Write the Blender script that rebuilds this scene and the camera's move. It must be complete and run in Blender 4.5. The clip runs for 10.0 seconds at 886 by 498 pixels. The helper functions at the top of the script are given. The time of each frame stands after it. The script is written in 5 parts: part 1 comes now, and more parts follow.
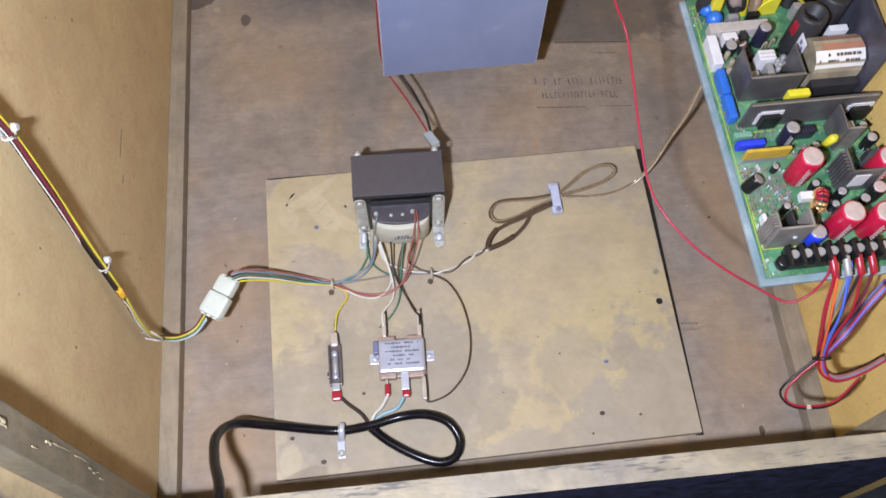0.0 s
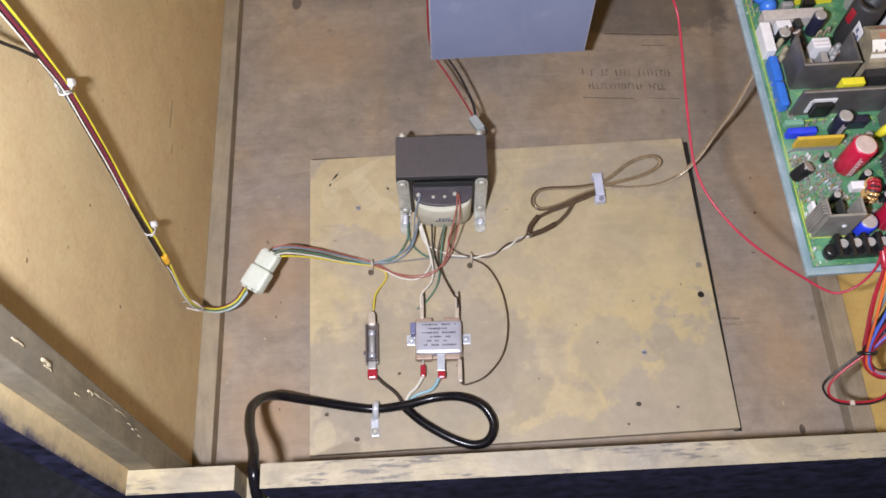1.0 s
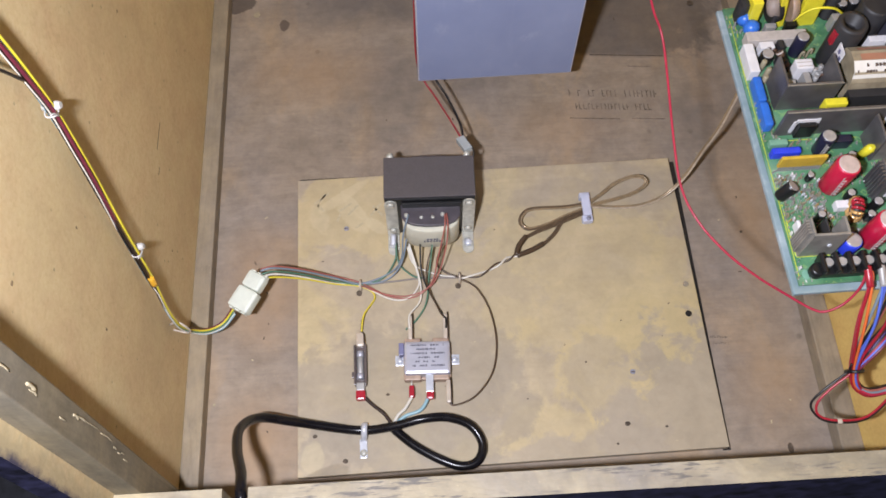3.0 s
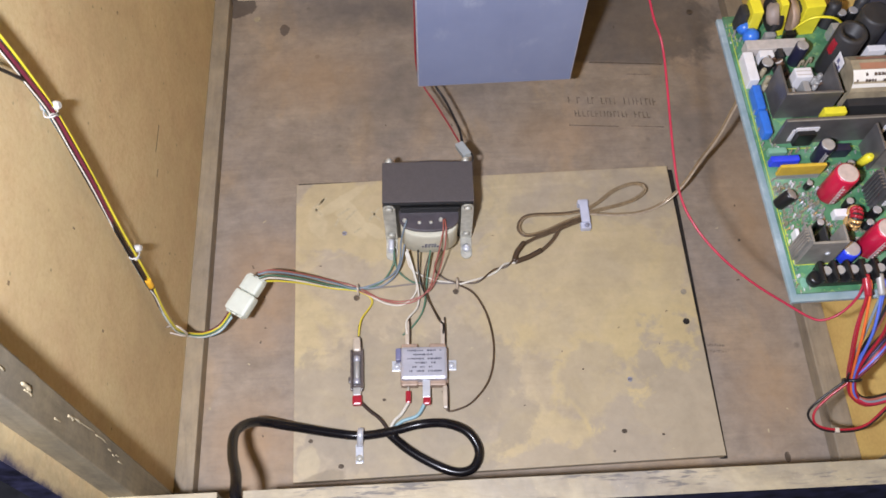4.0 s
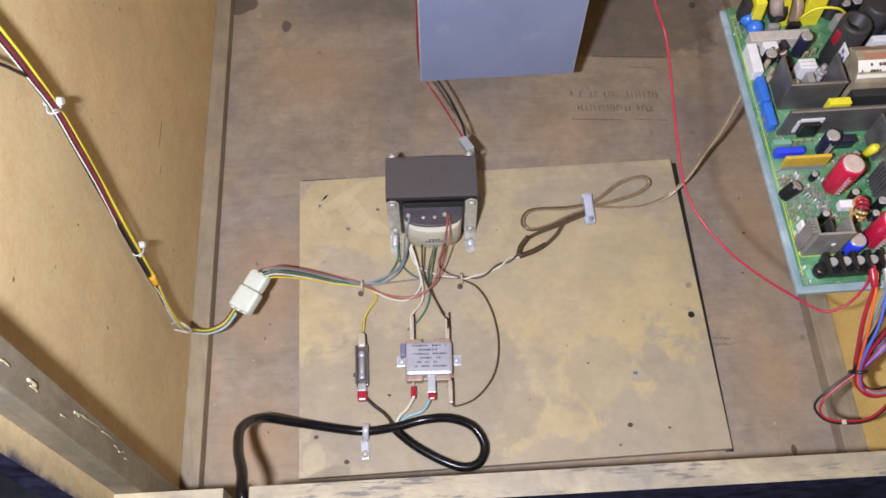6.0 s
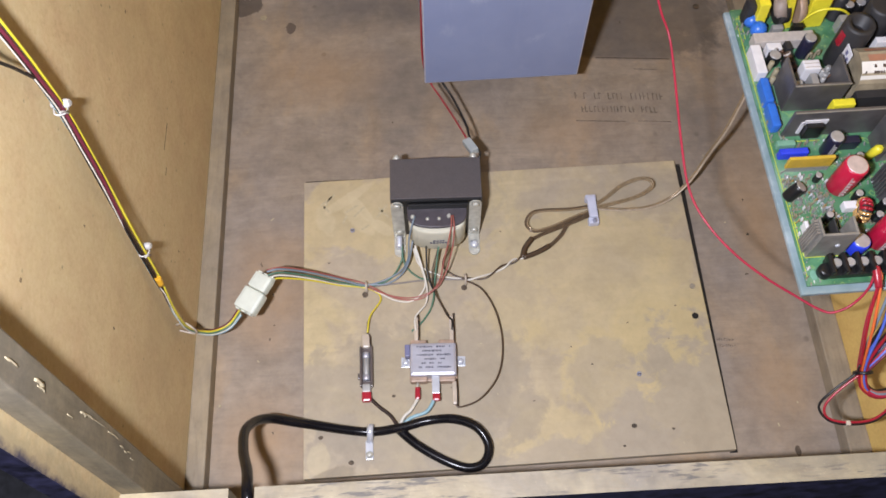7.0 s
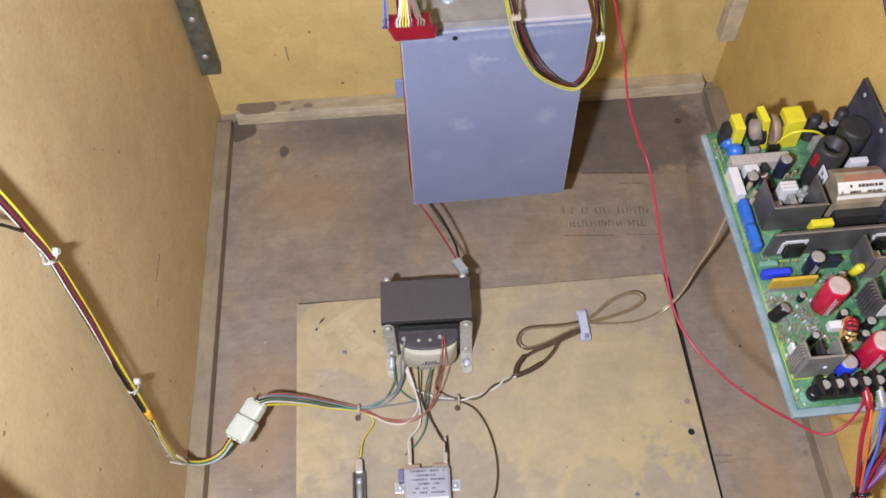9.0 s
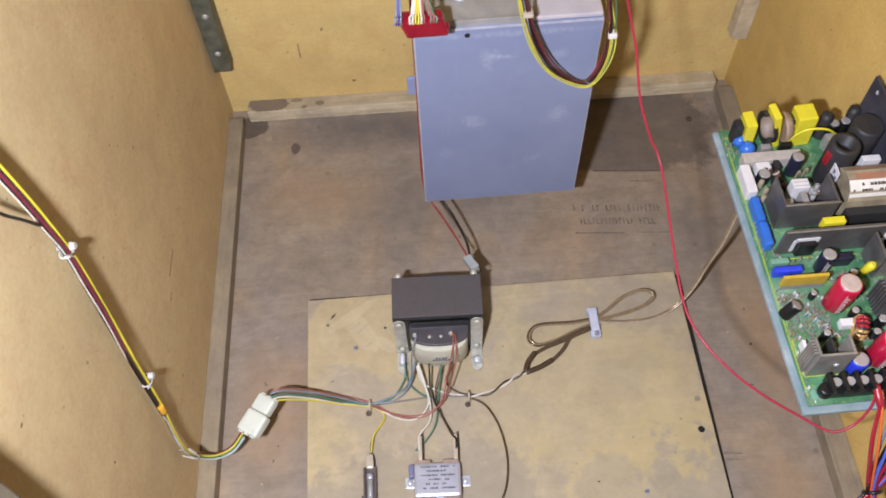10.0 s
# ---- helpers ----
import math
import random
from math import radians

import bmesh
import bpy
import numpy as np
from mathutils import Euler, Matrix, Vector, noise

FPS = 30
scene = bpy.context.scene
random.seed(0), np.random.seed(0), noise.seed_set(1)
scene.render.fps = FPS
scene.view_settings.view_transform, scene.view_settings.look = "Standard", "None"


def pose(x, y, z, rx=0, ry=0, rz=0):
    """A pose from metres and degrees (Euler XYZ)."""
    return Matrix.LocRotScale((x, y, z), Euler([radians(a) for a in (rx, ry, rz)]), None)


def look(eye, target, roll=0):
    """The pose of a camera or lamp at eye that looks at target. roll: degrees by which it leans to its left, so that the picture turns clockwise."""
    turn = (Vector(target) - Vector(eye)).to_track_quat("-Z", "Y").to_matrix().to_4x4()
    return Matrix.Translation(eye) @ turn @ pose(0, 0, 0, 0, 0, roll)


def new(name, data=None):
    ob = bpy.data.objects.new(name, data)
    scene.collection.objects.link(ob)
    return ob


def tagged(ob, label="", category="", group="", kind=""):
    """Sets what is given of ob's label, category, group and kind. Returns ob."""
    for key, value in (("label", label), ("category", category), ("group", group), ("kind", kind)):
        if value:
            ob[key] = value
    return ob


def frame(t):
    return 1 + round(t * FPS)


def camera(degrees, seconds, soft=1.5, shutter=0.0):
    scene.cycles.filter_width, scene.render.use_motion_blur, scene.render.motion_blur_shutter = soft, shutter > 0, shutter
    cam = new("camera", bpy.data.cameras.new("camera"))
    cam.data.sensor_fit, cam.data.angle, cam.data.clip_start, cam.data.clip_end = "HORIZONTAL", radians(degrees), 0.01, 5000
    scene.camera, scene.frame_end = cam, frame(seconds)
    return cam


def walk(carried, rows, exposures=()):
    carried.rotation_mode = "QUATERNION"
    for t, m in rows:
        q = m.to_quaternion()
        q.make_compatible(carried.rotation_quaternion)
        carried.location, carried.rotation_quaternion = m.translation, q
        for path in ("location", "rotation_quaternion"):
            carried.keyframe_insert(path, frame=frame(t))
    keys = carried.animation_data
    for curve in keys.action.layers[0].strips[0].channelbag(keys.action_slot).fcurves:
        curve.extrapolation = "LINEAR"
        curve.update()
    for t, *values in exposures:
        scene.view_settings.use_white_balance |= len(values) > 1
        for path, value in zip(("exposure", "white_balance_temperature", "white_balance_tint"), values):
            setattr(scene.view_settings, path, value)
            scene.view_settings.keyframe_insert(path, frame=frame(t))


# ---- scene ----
cam = camera(54.6, 10.0, soft=1.7, shutter=0.5)
PATH = [
    (0, (-0.079, 0.116, 0.881), (0.038, 0.908, -0.951), 2.0),
    (0.5, (-0.08, 0.112, 0.876), (0.013, 0.919, -0.952), 1.5),
    (1, (-0.084, 0.092, 0.87), (-0.053, 0.91, -0.955), -1.5),
    (1.5, (-0.085, 0.098, 0.871), (-0.043, 0.933, -0.946), -0.9),
    (2, (-0.086, 0.096, 0.873), (-0.047, 0.939, -0.94), -1.3),
    (2.5, (-0.083, 0.094, 0.872), (-0.033, 0.941, -0.939), -0.9),
    (4, (-0.084, 0.091, 0.869), (-0.017, 0.964, -0.93), 0.8),
    (4.5, (-0.082, 0.09, 0.867), (-0.017, 0.943, -0.94), 0.3),
    (5, (-0.084, 0.09, 0.866), (-0.02, 0.94, -0.943), 0.2),
    (5.5, (-0.085, 0.09, 0.866), (-0.023, 0.949, -0.939), 0.1),
    (7, (-0.087, 0.088, 0.868), (-0.033, 0.96, -0.931), -0.4),
    (7.5, (-0.087, 0.09, 0.867), (-0.045, 0.951, -0.938), -1.0),
    (7.8, (-0.087, 0.096, 0.87), (-0.041, 0.982, -0.922), -1.9),
    (8, (-0.083, 0.104, 0.878), (-0.041, 1.052, -0.882), -2.3),
    (8.2, (-0.086, 0.109, 0.884), (-0.038, 1.145, -0.827), -1.5),
    (8.5, (-0.077, 0.111, 0.885), (-0.023, 1.162, -0.816), -1.5),
    (9, (-0.071, 0.111, 0.888), (-0.01, 1.17, -0.808), -2.0),
    (9.5, (-0.066, 0.111, 0.89), (-0.001, 1.182, -0.799), -2.3),
    (10, (-0.074, 0.108, 0.89), (-0.033, 1.165, -0.807), -2.7),
]
walk(cam, [(t, look(eye, target, roll)) for t, eye, target, roll in PATH],
     exposures=[(0.0, 0.13, 6050, 10), (0.5, 0.16, 6300, 10), (1.2, 0.03, 6480, 10), (4.0, 0.06, 6480, 10), (5.7, 0.05, 6480, 10), (8.0, 0.01, 6500, 10), (10.0, 0.04, 6500, 10)])

# ---- light ----
world = bpy.data.worlds.new("room")
scene.world = world
world.use_nodes = True
world.node_tree.nodes["Background"].inputs[0].default_value = (0.80, 0.86, 1.0, 1)
world.node_tree.nodes["Background"].inputs[1].default_value = 0.014
# the twin diodes of the pocket torch held beside the camera
for x in (-0.198, -0.180):
    torch = bpy.data.lights.new("torch", "POINT")
    torch.energy, torch.shadow_soft_size, torch.color = 21.3, 0.012, (0.925, 0.94, 1.06)
    new("torch", torch).location = (x, 0.075, 0.880)
scene.view_settings.exposure = 0.0


# ---- materials ----
def nodes_of(name, rough=0.6, metal=0.0):
    m = bpy.data.materials.new(name)
    m.use_nodes = True
    t = m.node_tree
    p = t.nodes["Principled BSDF"]
    p.inputs["Roughness"].default_value, p.inputs["Metallic"].default_value = rough, metal
    return m, t, p


def coords(t, scale=(1, 1, 1)):
    c = t.nodes.new("ShaderNodeTexCoord")
    mp = t.nodes.new("ShaderNodeMapping")
    mp.inputs["Scale"].default_value = scale
    t.links.new(c.outputs["Object"], mp.inputs["Vector"])
    return mp.outputs["Vector"]


def noisy(t, vec, scale, detail=4.0, rough=0.55, distort=0.0):
    n = t.nodes.new("ShaderNodeTexNoise")
    for key, value in (("Scale", scale), ("Detail", detail), ("Roughness", rough), ("Distortion", distort)):
        n.inputs[key].default_value = value
    t.links.new(vec, n.inputs["Vector"])
    return n.outputs["Fac"]


def ramp(t, fac, stops):
    r = t.nodes.new("ShaderNodeValToRGB")
    el = r.color_ramp.elements
    while len(el) < len(stops):
        el.new(0.5)
    for e, (pos, c) in zip(el, stops):
        e.position = pos
        e.color = (*c, 1) if len(c) == 3 else c
    t.links.new(fac, r.inputs["Fac"])
    return r.outputs["Color"]


def mixed(t, fac, a, b, blend="MIX"):
    m = t.nodes.new("ShaderNodeMix")
    m.data_type, m.blend_type = "RGBA", blend
    for socket, value in ((m.inputs[0], fac), (m.inputs[6], a), (m.inputs[7], b)):
        if isinstance(value, (int, float)):
            socket.default_value = value
        elif isinstance(value, tuple):
            socket.default_value = (*value, 1)
        else:
            t.links.new(value, socket)
    return m.outputs[2]


def bumped(t, p, fac, strength=0.3, distance=0.001):
    b = t.nodes.new("ShaderNodeBump")
    b.inputs["Strength"].default_value, b.inputs["Distance"].default_value = strength, distance
    t.links.new(fac, b.inputs["Height"])
    t.links.new(b.outputs["Normal"], p.inputs["Normal"])


BW = ((0, 0, 0), (1, 1, 1))


def plain(name, color, rough=0.5, metal=0.0, vary=0.12, scale=120.0, bump=0.1):
    """Paint, plastic or metal with slight mottling and grime."""
    m, t, p = nodes_of(name, rough, metal)
    v = coords(t)
    n = noisy(t, v, scale)
    big = noisy(t, v, scale / 9)
    dark = tuple(c * (1 - 2.2 * vary) for c in color)
    light = tuple(min(1, c * (1 + vary)) for c in color)
    c = ramp(t, n, [(0.3, dark), (0.62, color), (0.8, light)])
    c = mixed(t, ramp(t, big, [(0.45, BW[0]), (0.75, (0.5, 0.5, 0.5))]), c, dark)
    t.links.new(c, p.inputs["Base Color"])
    if bump:
        bumped(t, p, n, bump, 0.0006)
    return m


def particle_board(name, base, dark, light):
    """Fibre board: fine speckle, few dark flecks, broad stains."""
    m, t, p = nodes_of(name, 0.7)
    v = coords(t)
    fine = noisy(t, v, 260, 6, 0.7)
    broad = noisy(t, v, 7, 5, 0.6)
    c = ramp(t, fine, [(0.28, dark), (0.5, base), (0.72, light)])
    c = mixed(t, ramp(t, broad, [(0.35, BW[0]), (0.7, (0.55, 0.55, 0.55))]), c, tuple(0.72 * x for x in base))
    vo = t.nodes.new("ShaderNodeTexVoronoi")
    vo.inputs["Scale"].default_value = 62
    t.links.new(v, vo.inputs["Vector"])
    fleck = ramp(t, vo.outputs["Distance"], [(0.05, (0.75, 0.75, 0.75)), (0.10, (0, 0, 0))])
    gate = ramp(t, noisy(t, v, 30, 2), [(0.46, BW[0]), (0.56, BW[1])])
    c = mixed(t, mixed(t, 1.0, fleck, gate, "MULTIPLY"), c, tuple(0.3 * x for x in base))
    mottle = noisy(t, v, 26, 6, 0.7, 0.4)
    c = mixed(t, 0.30, c, ramp(t, mottle, [(0.30, (0.32, 0.32, 0.32)), (0.5, (0.5, 0.5, 0.5)), (0.72, (0.70, 0.70, 0.70))]), "OVERLAY")
    t.links.new(c, p.inputs["Base Color"])
    bumped(t, p, fine, 0.25, 0.0006)
    return m


def worn_wood(name, base, warm, grey, grain, spots=0.5, rough=0.7, stretch=(9, 1.2, 9), pale=None, stain=0.6):
    """Dusty old plywood: stretched grain, warm worn patches, grey dust, knots of dirt."""
    m, t, p = nodes_of(name, rough)
    v = coords(t)
    g = noisy(t, coords(t, stretch), 11, 7, 0.65, 0.7)
    c = ramp(t, g, [(0.3, grain), (0.5, base), (0.75, tuple(min(1, 1.12 * x) for x in base))])
    c = mixed(t, ramp(t, noisy(t, coords(t, (5, 2.2, 5)), 2.6, 5, 0.6, 0.5), [(0.50, BW[0]), (0.62, (0.8, 0.8, 0.8))]), c, warm)
    c = mixed(t, ramp(t, noisy(t, v, 6.5, 6, 0.62, 0.4), [(0.44, BW[0]), (0.70, (0.9, 0.9, 0.9))]), c, grey)
    c = mixed(t, ramp(t, noisy(t, v, 3.1, 6, 0.6, 0.8), [(0.52, BW[0]), (0.72, (stain, stain, stain))]), c, tuple(0.55 * x for x in grey))
    if pale:
        c = mixed(t, ramp(t, noisy(t, coords(t, (7, 3.5, 7)), 1.9, 7, 0.62, 1.4), [(0.50, BW[0]), (0.58, (0.75, 0.75, 0.75))]), c, pale)
    vo = t.nodes.new("ShaderNodeTexVoronoi")
    vo.inputs["Scale"].default_value = 26
    t.links.new(v, vo.inputs["Vector"])
    fleck = ramp(t, vo.outputs["Distance"], [(0.045, (spots, spots, spots)), (0.11, (0, 0, 0))])
    gate = ramp(t, noisy(t, v, 17, 2), [(0.50, BW[0]), (0.6, BW[1])])
    c = mixed(t, mixed(t, 1.0, fleck, gate, "MULTIPLY"), c, tuple(0.22 * x for x in base))
    ring = noisy(t, coords(t, tuple(0.16 * q for q in stretch)), 5.5, 3, 0.5, 2.2)
    for at in (0.40, 0.46, 0.515, 0.58):
        c = mixed(t, ramp(t, ring, [(at - 0.020, BW[0]), (at, (0.15, 0.15, 0.15)), (at + 0.010, BW[0])]), c, tuple(0.72 * q for q in grain))
    mottle = noisy(t, v, 42, 6, 0.68, 0.3)
    c = mixed(t, 0.42, c, ramp(t, mottle, [(0.30, (0.30, 0.30, 0.30)), (0.5, (0.5, 0.5, 0.5)), (0.72, (0.72, 0.72, 0.72))]), "OVERLAY")
    dust = noisy(t, v, 330, 3, 0.7)
    c = mixed(t, ramp(t, dust, [(0.64, BW[0]), (0.72, (0.35, 0.35, 0.35))]), c, tuple(min(1, 1.45 * q) for q in base))
    fine = noisy(t, coords(t, tuple(26 * q for q in stretch)), 1.0, 5, 0.7)
    c = mixed(t, 0.16, c, ramp(t, fine, [(0.3, (0.35, 0.35, 0.35)), (0.7, (0.75, 0.75, 0.75))]), "OVERLAY")
    t.links.new(c, p.inputs["Base Color"])
    bumped(t, p, g, 0.25, 0.0008)
    return m


M_side = particle_board("fibre_board", (0.71, 0.535, 0.288), (0.61, 0.445, 0.222), (0.76, 0.60, 0.350))
M_front_pale = particle_board("pale_yellow_board", (0.73, 0.525, 0.205), (0.66, 0.465, 0.170), (0.77, 0.575, 0.245))
M_front = particle_board("yellow_board", (0.66, 0.445, 0.140), (0.59, 0.385, 0.115), (0.71, 0.50, 0.175))
M_floor = worn_wood("old_plywood", (0.288, 0.228, 0.170), (0.345, 0.248, 0.156), (0.240, 0.202, 0.175), (0.266, 0.209, 0.155), 0.5, 0.7, (1.3, 7, 7))
def add_stains(m, spots, low=0.03, high=0.45):
    """Spilled and rubbed patches: ragged islands round given places of the board."""
    t = m.node_tree
    p = t.nodes["Principled BSDF"]
    c = p.inputs["Base Color"].links[0].from_socket
    v = coords(t)
    ragged = noisy(t, v, 16, 6, 0.62, 0.6)
    for x, y, rx, ry, tone, power in spots:
        mp = t.nodes.new("ShaderNodeMapping")
        mp.vector_type = "TEXTURE"
        mp.inputs["Location"].default_value, mp.inputs["Scale"].default_value = (x, y, 0), (rx, ry, 10)
        t.links.new(v, mp.inputs["Vector"])
        g = t.nodes.new("ShaderNodeTexGradient")
        g.gradient_type = "SPHERICAL"
        t.links.new(mp.outputs["Vector"], g.inputs["Vector"])
        k = t.nodes.new("ShaderNodeMath")
        k.operation = "MULTIPLY"
        t.links.new(g.outputs["Fac"], k.inputs[0])
        t.links.new(ragged, k.inputs[1])
        c = mixed(t, ramp(t, k.outputs[0], [(low, BW[0]), (high, (power, power, power))]), c, tone)
    t.links.new(c, p.inputs["Base Color"])


def add_scuffs(m, tone, power):
    """Slanting rubbed marks across a raw edge, in broken runs."""
    t = m.node_tree
    p = t.nodes["Principled BSDF"]
    c = p.inputs["Base Color"].links[0].from_socket
    turn = t.nodes.new("ShaderNodeMapping")
    turn.inputs["Rotation"].default_value, turn.inputs["Scale"].default_value = (0, 0, radians(-38)), (60, 420, 60)
    tc = t.nodes.new("ShaderNodeTexCoord")
    t.links.new(tc.outputs["Object"], turn.inputs["Vector"])
    fine = ramp(t, noisy(t, turn.outputs["Vector"], 1.0, 3, 0.6), [(0.50, BW[0]), (0.60, (power, power, power))])
    gate = ramp(t, noisy(t, coords(t, (9, 40, 9)), 1.0, 4, 0.6), [(0.50, BW[0]), (0.58, BW[1])])
    t.links.new(mixed(t, mixed(t, 1.0, fine, gate, "MULTIPLY"), c, tone), p.inputs["Base Color"])


GREY_STAIN, DARK_STAIN, RUST = (0.125, 0.108, 0.102), (0.065, 0.048, 0.040), (0.34, 0.225, 0.130)
add_stains(M_floor, ((-0.13, 0.862, 0.16, 0.055, GREY_STAIN, 0.8), (-0.09, 0.73, 0.13, 0.09, GREY_STAIN, 0.4), (0.27, 0.66, 0.08, 0.12, GREY_STAIN, 0.4), (-0.25, 0.47, 0.07, 0.10, RUST, 0.8), (-0.255, 0.30, 0.06, 0.07, RUST, 0.85), (-0.20, 0.76, 0.11, 0.07, RUST, 0.6), (0.10, 0.66, 0.09, 0.05, RUST, 0.5), (0.30, 0.52, 0.04, 0.16, RUST, 0.75), (0.28, 0.33, 0.06, 0.08, RUST, 0.5), (-0.23, 0.64, 0.09, 0.06, GREY_STAIN, 0.25)))
def add_patches(m, patches, soft=0.045, cut=None):
    """Dust, dirt and one painted shade in patches with ragged but clear edges; cut is a straight limit a*x + y > b."""
    t = m.node_tree
    p = t.nodes["Principled BSDF"]
    c = p.inputs["Base Color"].links[0].from_socket
    v = coords(t)
    ragged = noisy(t, v, 26, 9, 0.66, 0.35)
    for x, y, rx, ry, turn, tone, power in patches:
        mp = t.nodes.new("ShaderNodeMapping")
        mp.vector_type = "TEXTURE"
        mp.inputs["Location"].default_value, mp.inputs["Scale"].default_value = (x, y, 0), (1.6 * rx, 1.6 * ry, 10)
        mp.inputs["Rotation"].default_value = (0, 0, radians(turn))
        t.links.new(v, mp.inputs["Vector"])
        g = t.nodes.new("ShaderNodeTexGradient")
        g.gradient_type = "SPHERICAL"
        t.links.new(mp.outputs["Vector"], g.inputs["Vector"])
        k = t.nodes.new("ShaderNodeMath")
        k.operation = "MULTIPLY_ADD"
        t.links.new(ragged, k.inputs[0])
        k.inputs[1].default_value = 1.25
        t.links.new(g.outputs["Fac"], k.inputs[2])
        fac = ramp(t, k.outputs[0], [(1.0 - soft, BW[0]), (1.0 + soft, (power, power, power))])
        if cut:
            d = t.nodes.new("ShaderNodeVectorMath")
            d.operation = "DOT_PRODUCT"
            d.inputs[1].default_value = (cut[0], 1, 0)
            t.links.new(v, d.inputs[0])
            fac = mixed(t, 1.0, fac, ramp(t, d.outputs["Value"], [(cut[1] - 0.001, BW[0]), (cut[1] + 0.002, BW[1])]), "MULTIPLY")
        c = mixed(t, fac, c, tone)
    t.links.new(c, p.inputs["Base Color"])


# dark floor stain that also paints in the grey box's shadow, cut off straight
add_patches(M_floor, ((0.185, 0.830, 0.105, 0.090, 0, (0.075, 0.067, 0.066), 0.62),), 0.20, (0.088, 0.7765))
add_patches(M_floor, ((-0.298, 0.874, 0.020, 0.016, 0, DARK_STAIN, 0.75), (-0.238, 0.834, 0.006, 0.009, 0, (0.085, 0.062, 0.052), 0.8)), 0.05)


def dusty_panel():
    """Plywood under two tones of settled dust, smeared by hand, with faint grain and flecks."""
    m, t, p = nodes_of("panel_plywood", 0.66)
    v = coords(t)
    grey, tan, yellow = (0.382, 0.317, 0.233), (0.424, 0.345, 0.230), (0.482, 0.387, 0.222)
    c = ramp(t, noisy(t, v, 8, 6, 0.58, 0.7), [(0.40, grey), (0.49, tan), (0.54, tan), (0.62, yellow)])
    c = mixed(t, ramp(t, noisy(t, coords(t, (1, 1.3, 1)), 17, 6, 0.6, 1.0), [(0.55, BW[0]), (0.66, (0.40, 0.40, 0.40))]), c, (0.352, 0.297, 0.226))
    c = mixed(t, ramp(t, noisy(t, coords(t, (1.2, 1, 1)), 13, 7, 0.62, 1.3), [(0.55, BW[0]), (0.63, (0.45, 0.45, 0.45))]), c, (0.515, 0.415, 0.245))
    grain = noisy(t, coords(t, (2, 26, 26)), 4, 5, 0.6, 0.5)
    c = mixed(t, 0.10, c, ramp(t, grain, [(0.35, (0.30, 0.30, 0.30)), (0.65, (0.70, 0.70, 0.70))]), "OVERLAY")
    c = mixed(t, 0.20, c, ramp(t, noisy(t, v, 46, 6, 0.68, 0.3), [(0.30, (0.30, 0.30, 0.30)), (0.5, (0.5, 0.5, 0.5)), (0.72, (0.70, 0.70, 0.70))]), "OVERLAY")
    vo = t.nodes.new("ShaderNodeTexVoronoi")
    vo.inputs["Scale"].default_value = 34
    t.links.new(v, vo.inputs["Vector"])
    fleck = ramp(t, vo.outputs["Distance"], [(0.035, (0.6, 0.6, 0.6)), (0.085, BW[0])])
    gate = ramp(t, noisy(t, v, 19, 2), [(0.52, BW[0]), (0.6, BW[1])])
    c = mixed(t, mixed(t, 1.0, fleck, gate, "MULTIPLY"), c, (0.13, 0.098, 0.065))
    t.links.new(c, p.inputs["Base Color"])
    bumped(t, p, noisy(t, v, 190, 5, 0.7), 0.18, 0.0006)
    return m


M_panel = dusty_panel()
DUST, SWEPT, CHALK = (0.500, 0.396, 0.210), (0.360, 0.302, 0.228), (0.545, 0.455, 0.285)
add_patches(M_panel, ((0.10, 0.455, 0.120, 0.090, -10, DUST, 0.45), (0.205, 0.262, 0.128, 0.150, 0, DUST, 0.85), (0.055, 0.272, 0.115, 0.042, 10, DUST, 0.55), (0.106, 0.345, 0.052, 0.054, 0, DUST, 0.65), (0.180, 0.392, 0.050, 0.020, 8, DUST, 0.60), (0.010, 0.415, 0.028, 0.022, -20, DUST, 0.6), (-0.155, 0.552, 0.062, 0.048, 0, DUST, 0.6)), 0.10)
add_patches(M_panel, ((0.206, 0.255, 0.104, 0.124, 0, SWEPT, 0.80), (0.055, 0.244, 0.100, 0.042, 10, SWEPT, 0.75), (0.098, 0.345, 0.036, 0.040, 0, SWEPT, 0.50), (-0.178, 0.286, 0.034, 0.030, 0, SWEPT, 0.6), (-0.06, 0.44, 0.10, 0.05, 0, SWEPT, 0.35), (-0.10, 0.335, 0.120, 0.075, 0, (0.305, 0.258, 0.195), 0.60), (0.09, 0.560, 0.06, 0.018, 0, SWEPT, 0.5), (0.17, 0.560, 0.05, 0.03, 0, SWEPT, 0.4)), 0.11)
add_patches(M_panel, ((-0.165, 0.575, 0.034, 0.006, 35, CHALK, 0.6), (-0.150, 0.560, 0.026, 0.005, -55, CHALK, 0.6), (-0.190, 0.548, 0.010, 0.018, 15, CHALK, 0.5), (-0.128, 0.536, 0.014, 0.006, -40, CHALK, 0.6), (-0.155, 0.548, 0.008, 0.020, 40, CHALK, 0.5), (-0.200, 0.280, 0.010, 0.014, 0, CHALK, 0.4), (-0.185, 0.262, 0.022, 0.008, 15, (0.20, 0.160, 0.105), 0.5)), 0.16)


def add_mottle(m, scale, amount):
    """Fine uneven soiling over all that lies on the surface."""
    t = m.node_tree
    p = t.nodes["Principled BSDF"]
    c = p.inputs["Base Color"].links[0].from_socket
    for k, a in ((scale, amount), (scale * 5.5, amount * 0.6)):
        c = mixed(t, a, c, ramp(t, noisy(t, coords(t), k, 6, 0.65, 0.5), [(0.32, (0.30, 0.30, 0.30)), (0.5, (0.5, 0.5, 0.5)), (0.70, (0.68, 0.68, 0.68))]), "OVERLAY")
    t.links.new(c, p.inputs["Base Color"])


